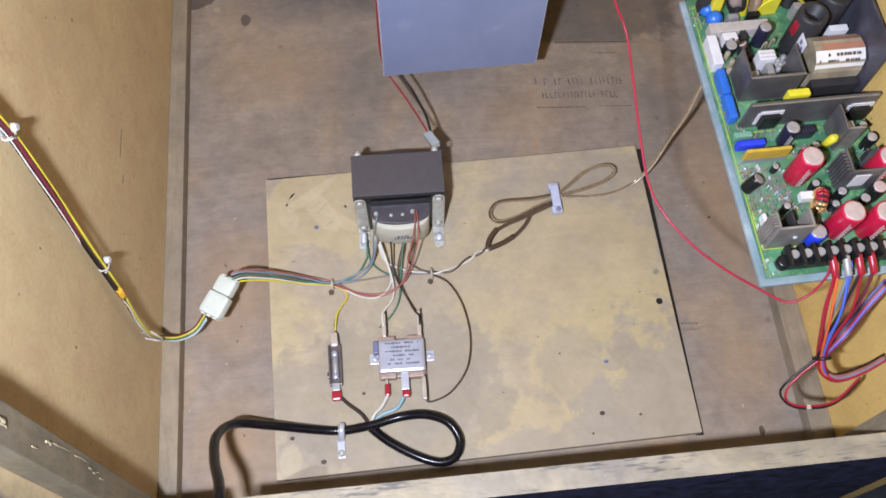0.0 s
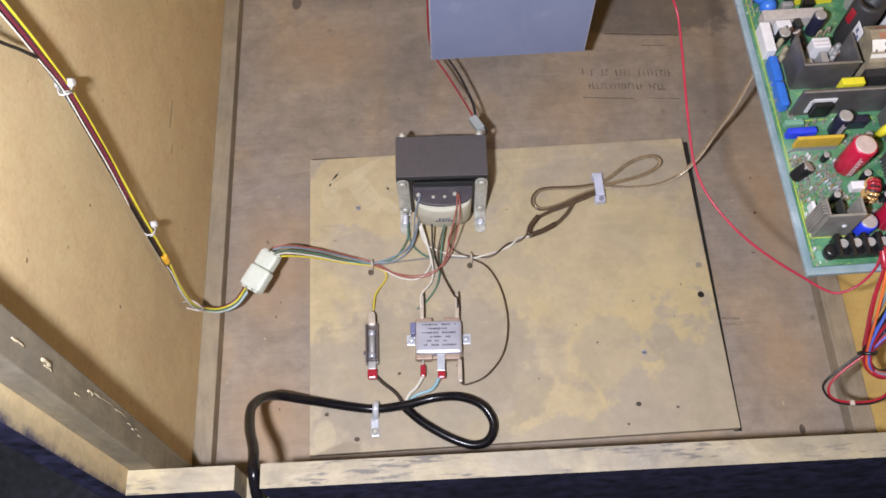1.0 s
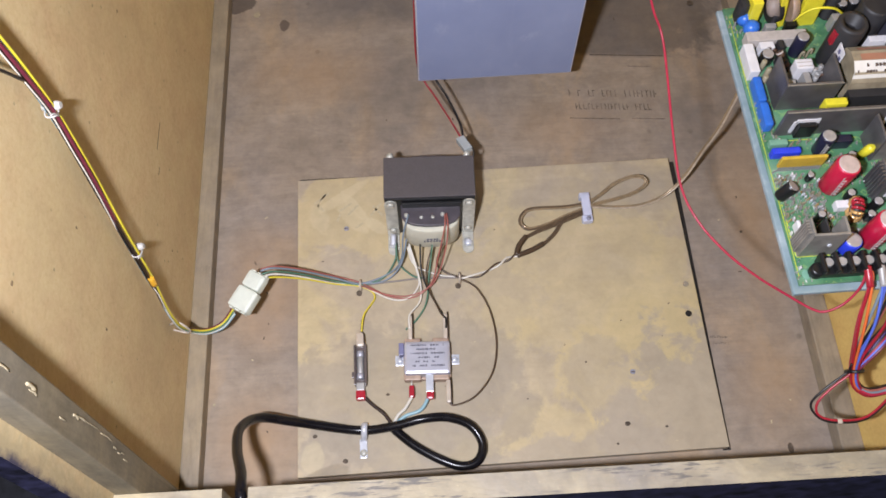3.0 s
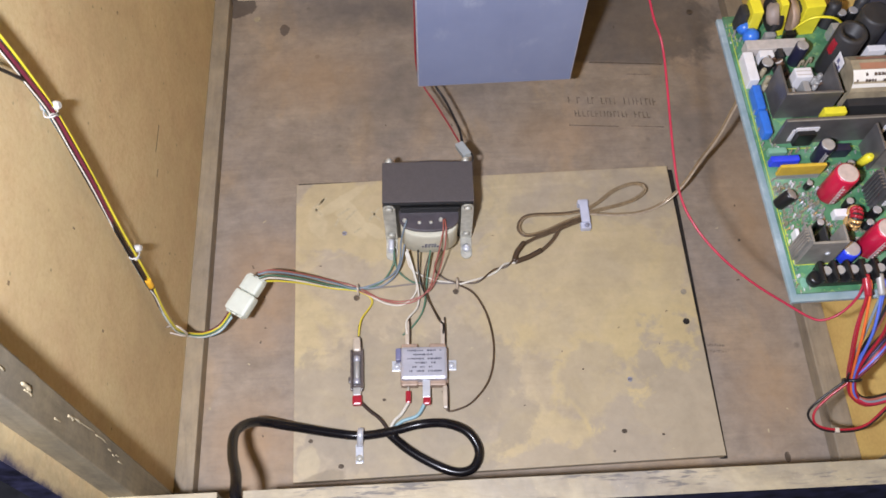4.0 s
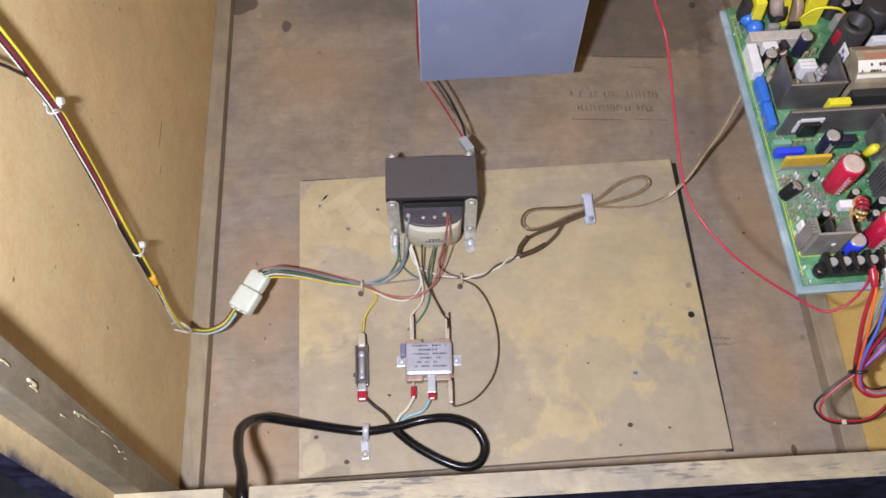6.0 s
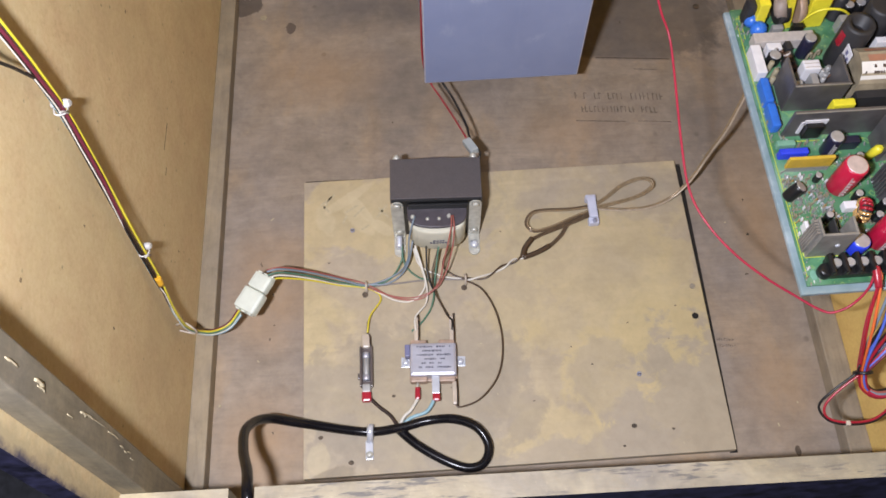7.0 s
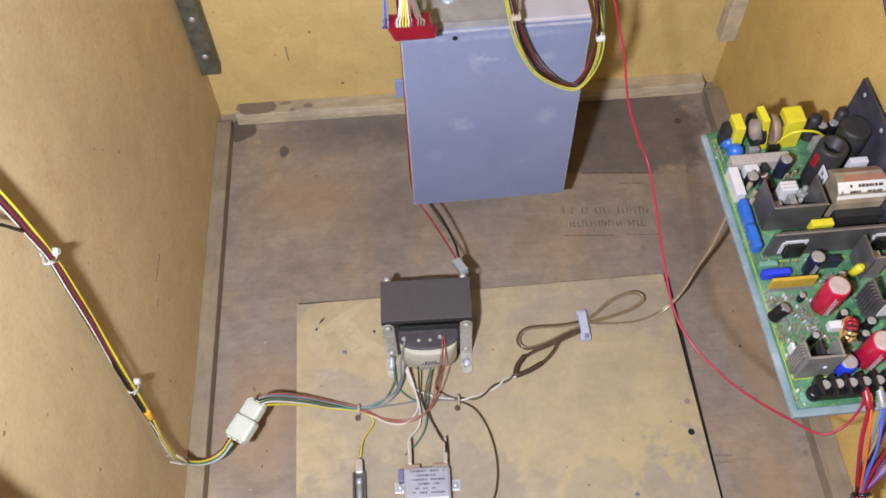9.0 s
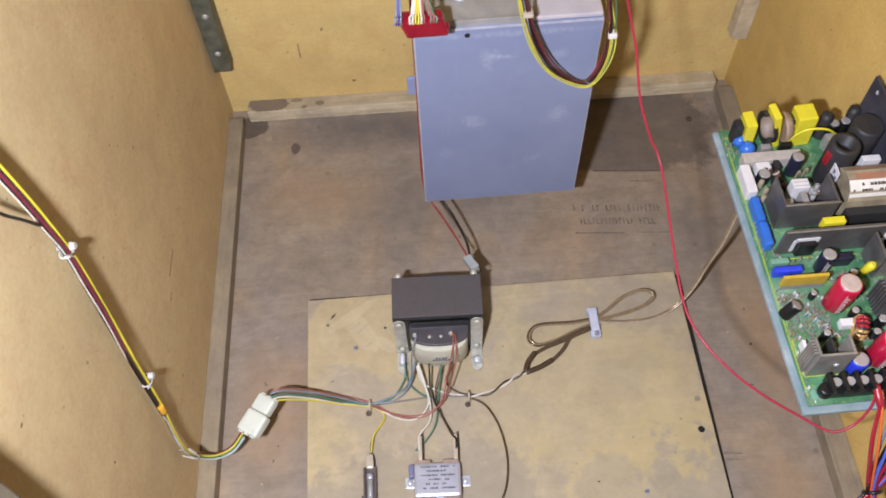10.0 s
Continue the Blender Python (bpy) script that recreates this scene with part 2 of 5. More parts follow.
def add_overspill(m):
    """Black paint run over the back edge of the side board, and worn grey wood beside it."""
    t = m.node_tree
    p = t.nodes["Principled BSDF"]
    c = p.inputs["Base Color"].links[0].from_socket
    v = coords(t)
    d = t.nodes.new("ShaderNodeVectorMath")
    d.operation = "DOT_PRODUCT"
    d.inputs[1].default_value = (0, 1, -0.054)
    t.links.new(v, d.inputs[0])
    for scale, spread, at, tone, power, soft in ((38, 0.040, 0.2235, (0.30, 0.245, 0.150), 0.55, 0.006), (60, 0.022, 0.2030, (0.036, 0.034, 0.075), 0.95, 0.0008)):
        k = t.nodes.new("ShaderNodeMath")
        k.operation = "MULTIPLY_ADD"
        t.links.new(noisy(t, v, scale, 7, 0.68, 0.3), k.inputs[0])
        k.inputs[1].default_value = spread
        t.links.new(d.outputs["Value"], k.inputs[2])
        c = mixed(t, ramp(t, k.outputs[0], [(at - soft, (power, power, power)), (at + soft, BW[0])]), c, tone)
    t.links.new(c, p.inputs["Base Color"])


add_overspill(M_side)
add_mottle(M_panel, 24, 0.20)
add_mottle(M_floor, 22, 0.22)
M_cleat = worn_wood("grey_softwood", (0.262, 0.210, 0.145), (0.300, 0.236, 0.148), (0.215, 0.180, 0.138), (0.215, 0.168, 0.112), 0.4, 0.7, (9, 1.2, 9))
M_post = worn_wood("dusty_softwood", (0.218, 0.180, 0.116), (0.255, 0.205, 0.122), (0.175, 0.152, 0.115), (0.165, 0.132, 0.085), 0.6, 0.7, (9, 9, 1.2))
add_mottle(M_post, 30, 0.40)
M_edge = worn_wood("raw_board_edge", (0.372, 0.310, 0.200), (0.410, 0.335, 0.198), (0.220, 0.198, 0.178), (0.275, 0.220, 0.138), 0.9, 0.75, (1.6, 7, 7), None, 0.85)
add_scuffs(M_edge, (0.10, 0.092, 0.092), 0.8)
M_cleat_pale = worn_wood("tan_softwood", (0.48, 0.395, 0.265), (0.50, 0.41, 0.26), (0.36, 0.305, 0.235), (0.38, 0.305, 0.198), 0.8, 0.7, (1.2, 9, 9))
add_patches(M_cleat_pale, ((-0.272, 0.897, 0.024, 0.014, 0, (0.12, 0.085, 0.065), 0.75), (-0.205, 0.893, 0.006, 0.004, 0, (0.15, 0.11, 0.08), 0.7), (-0.225, 0.888, 0.004, 0.003, 0, (0.15, 0.11, 0.08), 0.7), (-0.235, 0.900, 0.008, 0.003, 0, (0.15, 0.11, 0.08), 0.6)), 0.05)
M_pale = worn_wood("pale_softwood", (0.68, 0.57, 0.39), (0.70, 0.58, 0.385), (0.36, 0.30, 0.225), (0.40, 0.31, 0.19), 0.9, 0.7, (1.2, 9, 9))
M_black_paint = plain("black_paint", (0.040, 0.039, 0.088), 0.42, 0, 0.42, 75, 0.6)
def smeared_enamel():
    m, t, p = nodes_of("grey_enamel", 0.5)
    v = coords(t)
    c = ramp(t, noisy(t, v, 9, 5, 0.6), [(0.3, (0.192, 0.225, 0.362)), (0.7, (0.236, 0.272, 0.415))])
    smear = ramp(t, noisy(t, coords(t, (1, 1, 1.3)), 15, 6, 0.65, 0.3), [(0.60, BW[0]), (0.84, (0.28, 0.28, 0.28))])
    c = mixed(t, smear, c, (0.42, 0.45, 0.58))
    c = mixed(t, ramp(t, noisy(t, coords(t, (90, 90, 12)), 1, 3), [(0.6, BW[0]), (0.8, (0.05, 0.05, 0.05))]), c, (0.6, 0.6, 0.68))
    rag = ramp(t, noisy(t, coords(t, (1.6, 1, 0.8)), 85, 6, 0.7, 1.2), [(0.36, (0.12, 0.12, 0.12)), (0.66, BW[1])])
    for x, z, rx, rz, turn, power in ((0.000, 0.308, 0.013, 0.014, 0, 0.6), (0.012, 0.3065, 0.018, 0.0040, 6, 0.8), (-0.003, 0.298, 0.006, 0.014, -30, 0.5), (-0.016, 0.218, 0.020, 0.013, 20, 0.65), (0.071, 0.220, 0.015, 0.018, 0, 0.6), (0.066, 0.305, 0.011, 0.010, 0, 0.55), (0.050, 0.150, 0.020, 0.008, -25, 0.35), (-0.045, 0.170, 0.012, 0.015, 0, 0.3), (0.030, 0.335, 0.09, 0.006, 0, 0.6), (-0.045, 0.337, 0.03, 0.006, 0, 0.5)):
        mp = t.nodes.new("ShaderNodeMapping")
        mp.vector_type = "TEXTURE"
        mp.inputs["Location"].default_value, mp.inputs["Scale"].default_value = (x, 0.676, z), (rx, 0.05, rz)
        mp.inputs["Rotation"].default_value = (0, radians(turn), 0)
        t.links.new(v, mp.inputs["Vector"])
        g = t.nodes.new("ShaderNodeTexGradient")
        g.gradient_type = "SPHERICAL"
        t.links.new(mp.outputs["Vector"], g.inputs["Vector"])
        k = t.nodes.new("ShaderNodeMath")
        k.operation = "MULTIPLY"
        t.links.new(g.outputs["Fac"], k.inputs[0])
        t.links.new(rag, k.inputs[1])
        c = mixed(t, ramp(t, k.outputs[0], [(0.08, BW[0]), (0.50, (0.48 * power, 0.48 * power, 0.48 * power))]), c, (0.46, 0.49, 0.59))
    t.links.new(c, p.inputs["Base Color"])
    return m


M_grey_box = smeared_enamel()
M_worn_edge = plain("worn_enamel_edge", (0.46, 0.46, 0.55), 0.45, 0.2, 0.12, 120, 0.1)
M_core = plain("steel_laminations", (0.092, 0.080, 0.082), 0.6, 0.1, 0.10, 900, 0.03)
M_steel = plain("zinc_steel", (0.56, 0.55, 0.49), 0.34, 0.22, 0.14, 150, 0.1)
M_bracket = plain("olive_grey_steel", (0.150, 0.150, 0.112), 0.5, 0.2, 0.25, 60, 0.1)
M_galv = plain("galvanised", (0.44, 0.43, 0.42), 0.5, 0.35, 0.12, 60, 0.1)
M_black = plain("black_plastic", (0.012, 0.012, 0.013), 0.35, 0, 0.15, 80, 0.05)
M_fibre = plain("dark_fibre", (0.082, 0.072, 0.084), 0.42, 0, 0.15, 80)
M_coil_paper = plain("aged_coil_paper", (0.30, 0.24, 0.21), 0.55, 0, 0.2, 60)
M_cream = plain("cream_paper", (0.63, 0.61, 0.50), 0.6, 0, 0.08, 60)
M_nylon = plain("milky_nylon", (0.66, 0.69, 0.60), 0.42, 0, 0.07, 60, 0.05)
M_clear = plain("clear_sleeve", (0.52, 0.44, 0.355), 0.25, 0, 0.08, 90, 0.05)
M_white = plain("white_plastic", (0.78, 0.76, 0.72), 0.4, 0, 0.05, 90, 0.05)
M_ink = plain("faded_ink", (0.11, 0.075, 0.055), 0.7, 0, 0.2, 200, 0)
M_label_ink = plain("label_ink", (0.105, 0.105, 0.140), 0.6, 0, 0.1, 200, 0)
M_dark = plain("dirt", (0.125, 0.092, 0.064), 0.8, 0, 0.3, 200, 0.2)
M_ground = plain("dark_carpet", (0.02, 0.02, 0.026), 0.9, 0, 0.3, 90, 0.5)


# near-black for the shade in the panel's joint and the drilled hole
M_joint = plain("joint_shade", (0.016, 0.012, 0.010), 0.85, 0, 0.2, 200, 0)
M_wall_mark = plain("brown_mark", (0.31, 0.215, 0.115), 0.8, 0, 0.2, 300, 0)
M_scrape = plain("bare_scraped_wood", (0.50, 0.42, 0.27), 0.7, 0, 0.1, 300, 0)
M_stamp = plain("faded_stamp_ink", (0.212, 0.168, 0.128), 0.75, 0, 0.30, 120, 0)
M_tie = plain("dull_white_nylon", (0.52, 0.50, 0.47), 0.45, 0, 0.08, 90, 0.05)
M_screw = plain("blued_screw", (0.34, 0.34, 0.42), 0.4, 0.3, 0.2, 300, 0.1)
M_chrome = plain("bright_zinc", (0.62, 0.64, 0.70), 0.30, 0.25, 0.08, 150, 0.05)
M_can = plain("tinned_can", (0.50, 0.50, 0.57), 0.42, 0.45, 0.06, 90, 0.05)
M_copper = plain("brown_resin", (0.40, 0.285, 0.215), 0.5, 0.1, 0.12, 120, 0.1)
M_violet = plain("violet_plastic", (0.165, 0.165, 0.285), 0.45)
M_smoke = plain("smoky_plastic", (0.13, 0.105, 0.10), 0.25, 0, 0.15, 100, 0.05)
M_cord = plain("black_rubber", (0.009, 0.008, 0.010), 0.22, 0, 0.2, 60, 0.05)
M_cord.node_tree.nodes["Principled BSDF"].inputs["Specular IOR Level"].default_value = 0.28
M_clip = plain("bluish_nylon", (0.55, 0.57, 0.70), 0.35, 0, 0.06, 80, 0.05)
M_nylon_w = plain("pale_nylon", (0.36, 0.385, 0.385), 0.4, 0, 0.08, 80, 0.05)
M_cover = plain("chalky_lid", (0.52, 0.48, 0.52), 0.6, 0, 0.06, 40, 0.05)


def insulated(name, color, rough=0.38):
    return plain(name, color, rough, 0, 0.08, 70, 0.0)


W_red = insulated("red_wire", (0.30, 0.026, 0.034))
W_hot_red = insulated("bright_red_wire", (0.41, 0.022, 0.055))
W_red_dull = insulated("dull_red_wire", (0.37, 0.115, 0.092))
W_maroon = insulated("maroon_wire", (0.145, 0.020, 0.038))
W_purple = insulated("purple_wire", (0.12, 0.07, 0.30))
W_yellow = insulated("yellow_wire", (0.67, 0.555, 0.045))
W_lemon = insulated("lemon_wire", (0.62, 0.60, 0.10))
W_white = insulated("white_wire", (0.70, 0.66, 0.58))
W_green = insulated("green_wire", (0.080, 0.185, 0.120))
W_greyblue = insulated("grey_blue_wire", (0.20, 0.25, 0.30))
W_grey = insulated("grey_wire", (0.20, 0.17, 0.15))
W_brown = insulated("brown_wire", (0.075, 0.045, 0.025))
W_dkbrown = insulated("dark_brown_wire", (0.030, 0.016, 0.012))
W_black = insulated("black_wire", (0.012, 0.010, 0.010))
W_cyan = insulated("pale_blue_wire", (0.27, 0.44, 0.50))
W_blue = insulated("blue_wire", (0.10, 0.16, 0.62))
W_orange = insulated("orange_tape", (0.70, 0.37, 0.03))
W_orange_wire = insulated("orange_wire", (0.75, 0.16, 0.04))
W_crimp = insulated("red_crimp", (0.37, 0.016, 0.032), 0.3)
W_gold = plain("clear_gold_wire", (0.40, 0.30, 0.185), 0.22, 0.35, 0.12, 200, 0)
W_lead = plain("pale_clear_wire", (0.56, 0.46, 0.35), 0.25, 0.25, 0.12, 200, 0)
W_gold_dark = plain("aged_gold_wire", (0.155, 0.105, 0.065), 0.28, 0.2, 0.15, 200, 0)
C_red = plain("crimson_sleeve", (0.50, 0.012, 0.050), 0.3, 0, 0.06, 120, 0)
C_top = plain("vented_cap_top", (0.60, 0.50, 0.49), 0.45, 0.3, 0.08, 200, 0.1)
C_navy = plain("navy_sleeve", (0.020, 0.020, 0.045), 0.3, 0, 0.1, 120, 0)
C_grey_top = plain("grey_cap_top", (0.46, 0.45, 0.46), 0.4, 0.4, 0.08, 200, 0.1)
C_blue = plain("blue_film", (0.035, 0.16, 0.62), 0.35, 0, 0.08, 120, 0)
C_ultra = plain("ultramarine_film", (0.030, 0.060, 0.70), 0.35, 0, 0.08, 120, 0)
C_yellow = plain("yellow_tape", (0.78, 0.69, 0.040), 0.4, 0, 0.06, 90, 0.05)
C_ochre = plain("ochre_resin", (0.60, 0.405, 0.045), 0.45, 0, 0.1, 120, 0.05)
C_sink = plain("black_anodised", (0.165, 0.157, 0.162), 0.36, 0.4, 0.18, 60, 0.1)
C_sink_dark = plain("blue_black_anodised", (0.085, 0.083, 0.112), 0.36, 0.3, 0.18, 60, 0.1)
C_sink_grey = plain("grey_anodised", (0.315, 0.298, 0.275), 0.42, 0.3, 0.15, 90, 0.1)
C_cement = plain("cement_body", (0.50, 0.45, 0.42), 0.7, 0, 0.08, 200, 0.15)
C_white = plain("white_part", (0.74, 0.73, 0.76), 0.4, 0, 0.05, 120, 0)
C_tape = plain("amber_coil_tape", (0.47, 0.395, 0.275), 0.3, 0, 0.25, 60, 0.1)
C_pink = plain("pinkish_tape", (0.46, 0.22, 0.14), 0.45, 0, 0.1, 60, 0.05)
C_ferrite = plain("ferrite", (0.030, 0.029, 0.032), 0.55, 0, 0.15, 120, 0.1)
C_copper = plain("enamelled_copper", (0.78, 0.50, 0.20), 0.22, 0.5, 0.1, 200, 0)
C_tan = plain("tan_resistor", (0.33, 0.29, 0.20), 0.45)
C_brown = plain("brown_ceramic", (0.115, 0.060, 0.035), 0.4, 0, 0.2, 150, 0.1)
C_mint = plain("mint_part", (0.20, 0.40, 0.29), 0.4)


def tray_plastic():
    m, t, p = nodes_of("milky_acrylic", 0.25)
    n = noisy(t, coords(t), 17, 5, 0.6, 0.6)
    t.links.new(ramp(t, n, [(0.3, (0.170, 0.250, 0.270)), (0.52, (0.26, 0.335, 0.370)), (0.72, (0.44, 0.50, 0.54))]), p.inputs["Base Color"])
    p.inputs["Coat Weight"].default_value = 0.3
    return m


def circuit_green():
    """Solder mask with lighter traces and pale flux bloom."""
    m, t, p = nodes_of("circuit_green", 0.3)
    v = coords(t)
    c = ramp(t, noisy(t, v, 60, 4), [(0.3, (0.042, 0.145, 0.070)), (0.7, (0.105, 0.275, 0.145))])
    vo = t.nodes.new("ShaderNodeTexVoronoi")
    vo.distance, vo.feature = "MANHATTAN", "F2"
    vo.inputs["Scale"].default_value = 130
    t.links.new(v, vo.inputs["Vector"])
    line = ramp(t, vo.outputs["Distance"], [(0.56, (0, 0, 0)), (0.66, (0.9, 0.9, 0.9)), (0.80, (0, 0, 0))])
    c = mixed(t, line, c, (0.25, 0.42, 0.13))
    c = mixed(t, ramp(t, noisy(t, v, 22, 3), [(0.52, BW[0]), (0.72, (0.45, 0.45, 0.45))]), c, (0.34, 0.52, 0.40))
    t.links.new(c, p.inputs["Base Color"])
    p.inputs["Coat Weight"].default_value = 0.4
    return m


C_tray, C_board = tray_plastic(), circuit_green()

C_housing = plain("dark_red_plastic", (0.255, 0.007, 0.020), 0.28, 0, 0.1, 120, 0)
C_trace = plain("trace_yellow", (0.55, 0.62, 0.06), 0.4, 0, 0.1, 200, 0)


# ---- building helpers ----
def brick_box(bm, x0, x1, y0, y1, z0, z1, bevel=0.0, mat=0):
    vs = [bm.verts.new((x, y, z)) for z in (z0, z1) for y in (y0, y1) for x in (x0, x1)]
    fs = [bm.faces.new([vs[i] for i in q]) for q in ((0, 2, 3, 1), (4, 5, 7, 6), (0, 1, 5, 4), (2, 6, 7, 3), (0, 4, 6, 2), (1, 3, 7, 5))]
    for f in fs:
        f.material_index = mat
    if bevel:
        edges = list({e for f in fs for e in f.edges})
        bmesh.ops.bevel(bm, geom=edges, offset=bevel, segments=2, affect="EDGES", profile=0.6)
    return bm


def boxed(*a, **k):
    return brick_box(bmesh.new(), *a, **k)


def lathe(bm, centre, profile, n=20, axis=(0, 0, 1), mat=0):
    """A turned form: profile of (radius, height) along the axis from centre."""
    q = Vector((0, 0, 1)).rotation_difference(Vector(axis))
    c = Vector(centre)
    rings = []
    for r, h in profile:
        rings.append([bm.verts.new(c + q @ Vector((r * math.cos(2 * math.pi * i / n), r * math.sin(2 * math.pi * i / n), h))) for i in range(n)])
    for a, b in zip(rings, rings[1:]):
        for i in range(n):
            f = bm.faces.new((a[i], a[(i + 1) % n], b[(i + 1) % n], b[i]))
            f.material_index, f.smooth = mat, True
    for ring, turn in ((rings[0], -1), (rings[-1], 1)):
        f = bm.faces.new(ring[::turn])
        f.material_index = mat
    return bm


def rod(bm, centre, r, h, n=16, axis=(0, 0, 1), mat=0, soft=0.15):
    s = min(r, h) * soft
    return lathe(bm, centre, [(r - s, 0), (r, s), (r, h - s), (r - s, h)], n, axis, mat)


def smooth_path(pts, steps=7):
    pts = [Vector(p) for p in pts]
    ext = [2 * pts[0] - pts[1]] + pts + [2 * pts[-1] - pts[-2]]
    out = []
    for a, b, c, d in zip(ext, ext[1:], ext[2:], ext[3:]):
        for i in range(steps):
            u = i / steps
            out.append(0.5 * (2 * b + (c - a) * u + (2 * a - 5 * b + 4 * c - d) * u * u + (3 * b - a - 3 * c + d) * u ** 3))
    return out + [pts[-1]]


def tube(bm, pts, r, n=8, steps=7, mat=0):
    path = smooth_path(pts, steps)
    up, rings = None, []
    for i, p in enumerate(path):
        d = (path[min(i + 1, len(path) - 1)] - path[max(i - 1, 0)]).normalized()
        if up is None:
            up = d.orthogonal().normalized()
        up = (up - d * up.dot(d)).normalized()
        side = d.cross(up)
        rings.append([bm.verts.new(p + r * (math.cos(2 * math.pi * k / n) * up + math.sin(2 * math.pi * k / n) * side)) for k in range(n)])
    for a, b in zip(rings, rings[1:]):
        for k in range(n):
            f = bm.faces.new((a[k], a[(k + 1) % n], b[(k + 1) % n], b[k]))
            f.smooth, f.material_index = True, mat
    bm.faces.new(rings[0][::-1]).material_index = mat
    bm.faces.new(rings[-1]).material_index = mat
    return bm


def mesh_object(name, bm, mats):
    bmesh.ops.recalc_face_normals(bm, faces=bm.faces)
    me = bpy.data.meshes.new(name)
    bm.to_mesh(me)
    bm.free()
    for m in mats if isinstance(mats, (list, tuple)) else (mats,):
        me.materials.append(m)
    return new(name, me)


def structure(name, bm, mats, label, category, m=None):
    ob = mesh_object(name, bm, mats)
    if m is not None:
        ob.matrix_basis = m
    return tagged(ob, label, category, kind="structure")


FRAME = {}


def thing(name, base, label, category, group="", m=None):
    """An Empty at a thing's base; its parts are given in world places, or in the frame m."""
    ob = new(name)
    ob.empty_display_size = 0.01
    ob.matrix_basis = (m or Matrix()) @ Matrix.Translation(base)
    FRAME[ob] = Matrix.Translation(-Vector(base))
    return tagged(ob, label, category, group)


def part(name, bm, material, parent, label=""):
    ob = mesh_object(name, bm, material)
    ob.parent = parent
    if parent in FRAME:
        ob.matrix_basis = FRAME[parent]
    if label:
        tagged(ob, label)
    return ob


# ---- the cabinet ----
CAB = pose(0.02, 0.56, 0, 0, 0, -0.8) @ pose(-0.02, -0.56, 0)
XL, XR, YF, YB, SILL, TOP = -0.325, 0.350, 0.905, 0.200, 0.190, 0.76
LEAN_BACK = 0.054


def lean(bm, about=SILL):
    for v in bm.verts:
        v.co.y += LEAN_BACK * (v.co.z - about)
    return bm


def back_edge(bm):
    """The rear edges of the side boards follow the leaning back."""
    for v in bm.verts:
        if v.co.y < 0.3:
            v.co.y += LEAN_BACK * (v.co.z - SILL)
    return bm


structure("ground", boxed(-1.1, 1.1, -0.6, 1.5, -0.14, -0.10), M_ground, "dark carpeted floor under the cabinet", "ground")
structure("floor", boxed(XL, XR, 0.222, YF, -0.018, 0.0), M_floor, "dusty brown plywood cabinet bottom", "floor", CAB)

bm = back_edge(boxed(XL - 0.019, XL, YB, YF + 0.02, -0.10, TOP))
for f in bm.faces:
    c = f.calc_center_median()
    f.material_index = 1 if c.x < XL - 0.018 or c.y < 0.3 and abs(c.x - XL + 0.0095) < 0.002 and abs(c.z - (TOP - 0.1) / 2) < 0.05 else 0
structure("wall_left", bm, [M_side, M_black_paint], "tan fibre board side wall, black outside", "wall", CAB)
bm = back_edge(boxed(XR, XR + 0.019, YB, YF + 0.02, -0.10, TOP))
for f in bm.faces:
    f.material_index = 1 if f.calc_center_median().x > XR + 0.018 else 0
structure("wall_right", bm, [M_front, M_black_paint], "yellow-tan fibre board side wall", "wall", CAB)
bm = boxed(XL, XR, YF, YF + 0.019, -0.10, TOP)
for f in bm.faces:
    f.material_index = 1 if f.calc_center_median().y > YF + 0.018 else 0
structure("wall_front", bm, [M_front_pale, M_black_paint], "yellow fibre board front wall", "wall", CAB)
# added top, never in view; black so that less light bounces into the shadows
structure("ceiling", boxed(XL - 0.019, XR + 0.019, 0.36, YF + 0.02, TOP, TOP + 0.019), M_black_paint, "unseen black top board added to cut bounced light", "ceiling", CAB)

# the low board across the open back, with a notch for the power cord
bm = bmesh.new()
for x0, x1, top in ((XL, -0.2415, SILL), (-0.2415, -0.2215, SILL - 0.045), (-0.2215, XR, SILL)):
    brick_box(bm, x0, x1, YB, YB + 0.019, -0.10, top)
for f in bm.faces:
    f.material_index = 1 if f.calc_center_median().y < YB + 0.001 else 0
structure("wall_back", lean(bm), [M_edge, M_black_paint], "low board across the back, raw top edge, black outside", "wall", CAB)

# cleats and posts
H = 0.020
structure("trim_1", boxed(XL, -0.3062, 0.222, 0.876, 0.0, H, bevel=0.0015), M_cleat, "grey softwood cleat along the side wall", "cleat", CAB)
structure("trim_2", boxed(0.3275, XR, 0.222, 0.876, 0.0, H, bevel=0.0015), M_cleat, "grey softwood cleat along the side wall", "cleat", CAB)
bm = boxed(-0.301, 0.330, 0.884, YF, 0.0, H, bevel=0.0015)
for f in bm.faces:
    f.normal_update()
    f.material_index = 1 if f.normal.z > 0.8 else 0
structure("trim_3", bm, [M_pale, M_cleat_pale], "pale softwood cleat along the front wall", "cleat", CAB)
structure("trim_4", lean(boxed(XL, -0.305, 0.2195, 0.2455, 0.02, TOP, bevel=0.0015)), M_post, "dusty softwood post beside the back opening", "post", CAB)
structure("trim_5", lean(boxed(0.325, XR, 0.2195, 0.2425, 0.02, TOP, bevel=0.0015)), M_post, "dusty softwood post beside the back opening", "post", CAB)
structure("trim_6", boxed(XL, XL + 0.022, 0.884, YF, 0.098, TOP, bevel=0.001), M_bracket, "grey-green steel corner bracket with rivets", "bracket", CAB)
structure("trim_7", boxed(XR - 0.020, XR, 0.885, YF, 0.095, TOP, bevel=0.0015), M_pale, "pale softwood corner strip", "trim", CAB)

# ---- floor marks ----
floor = bpy.data.objects["floor"]


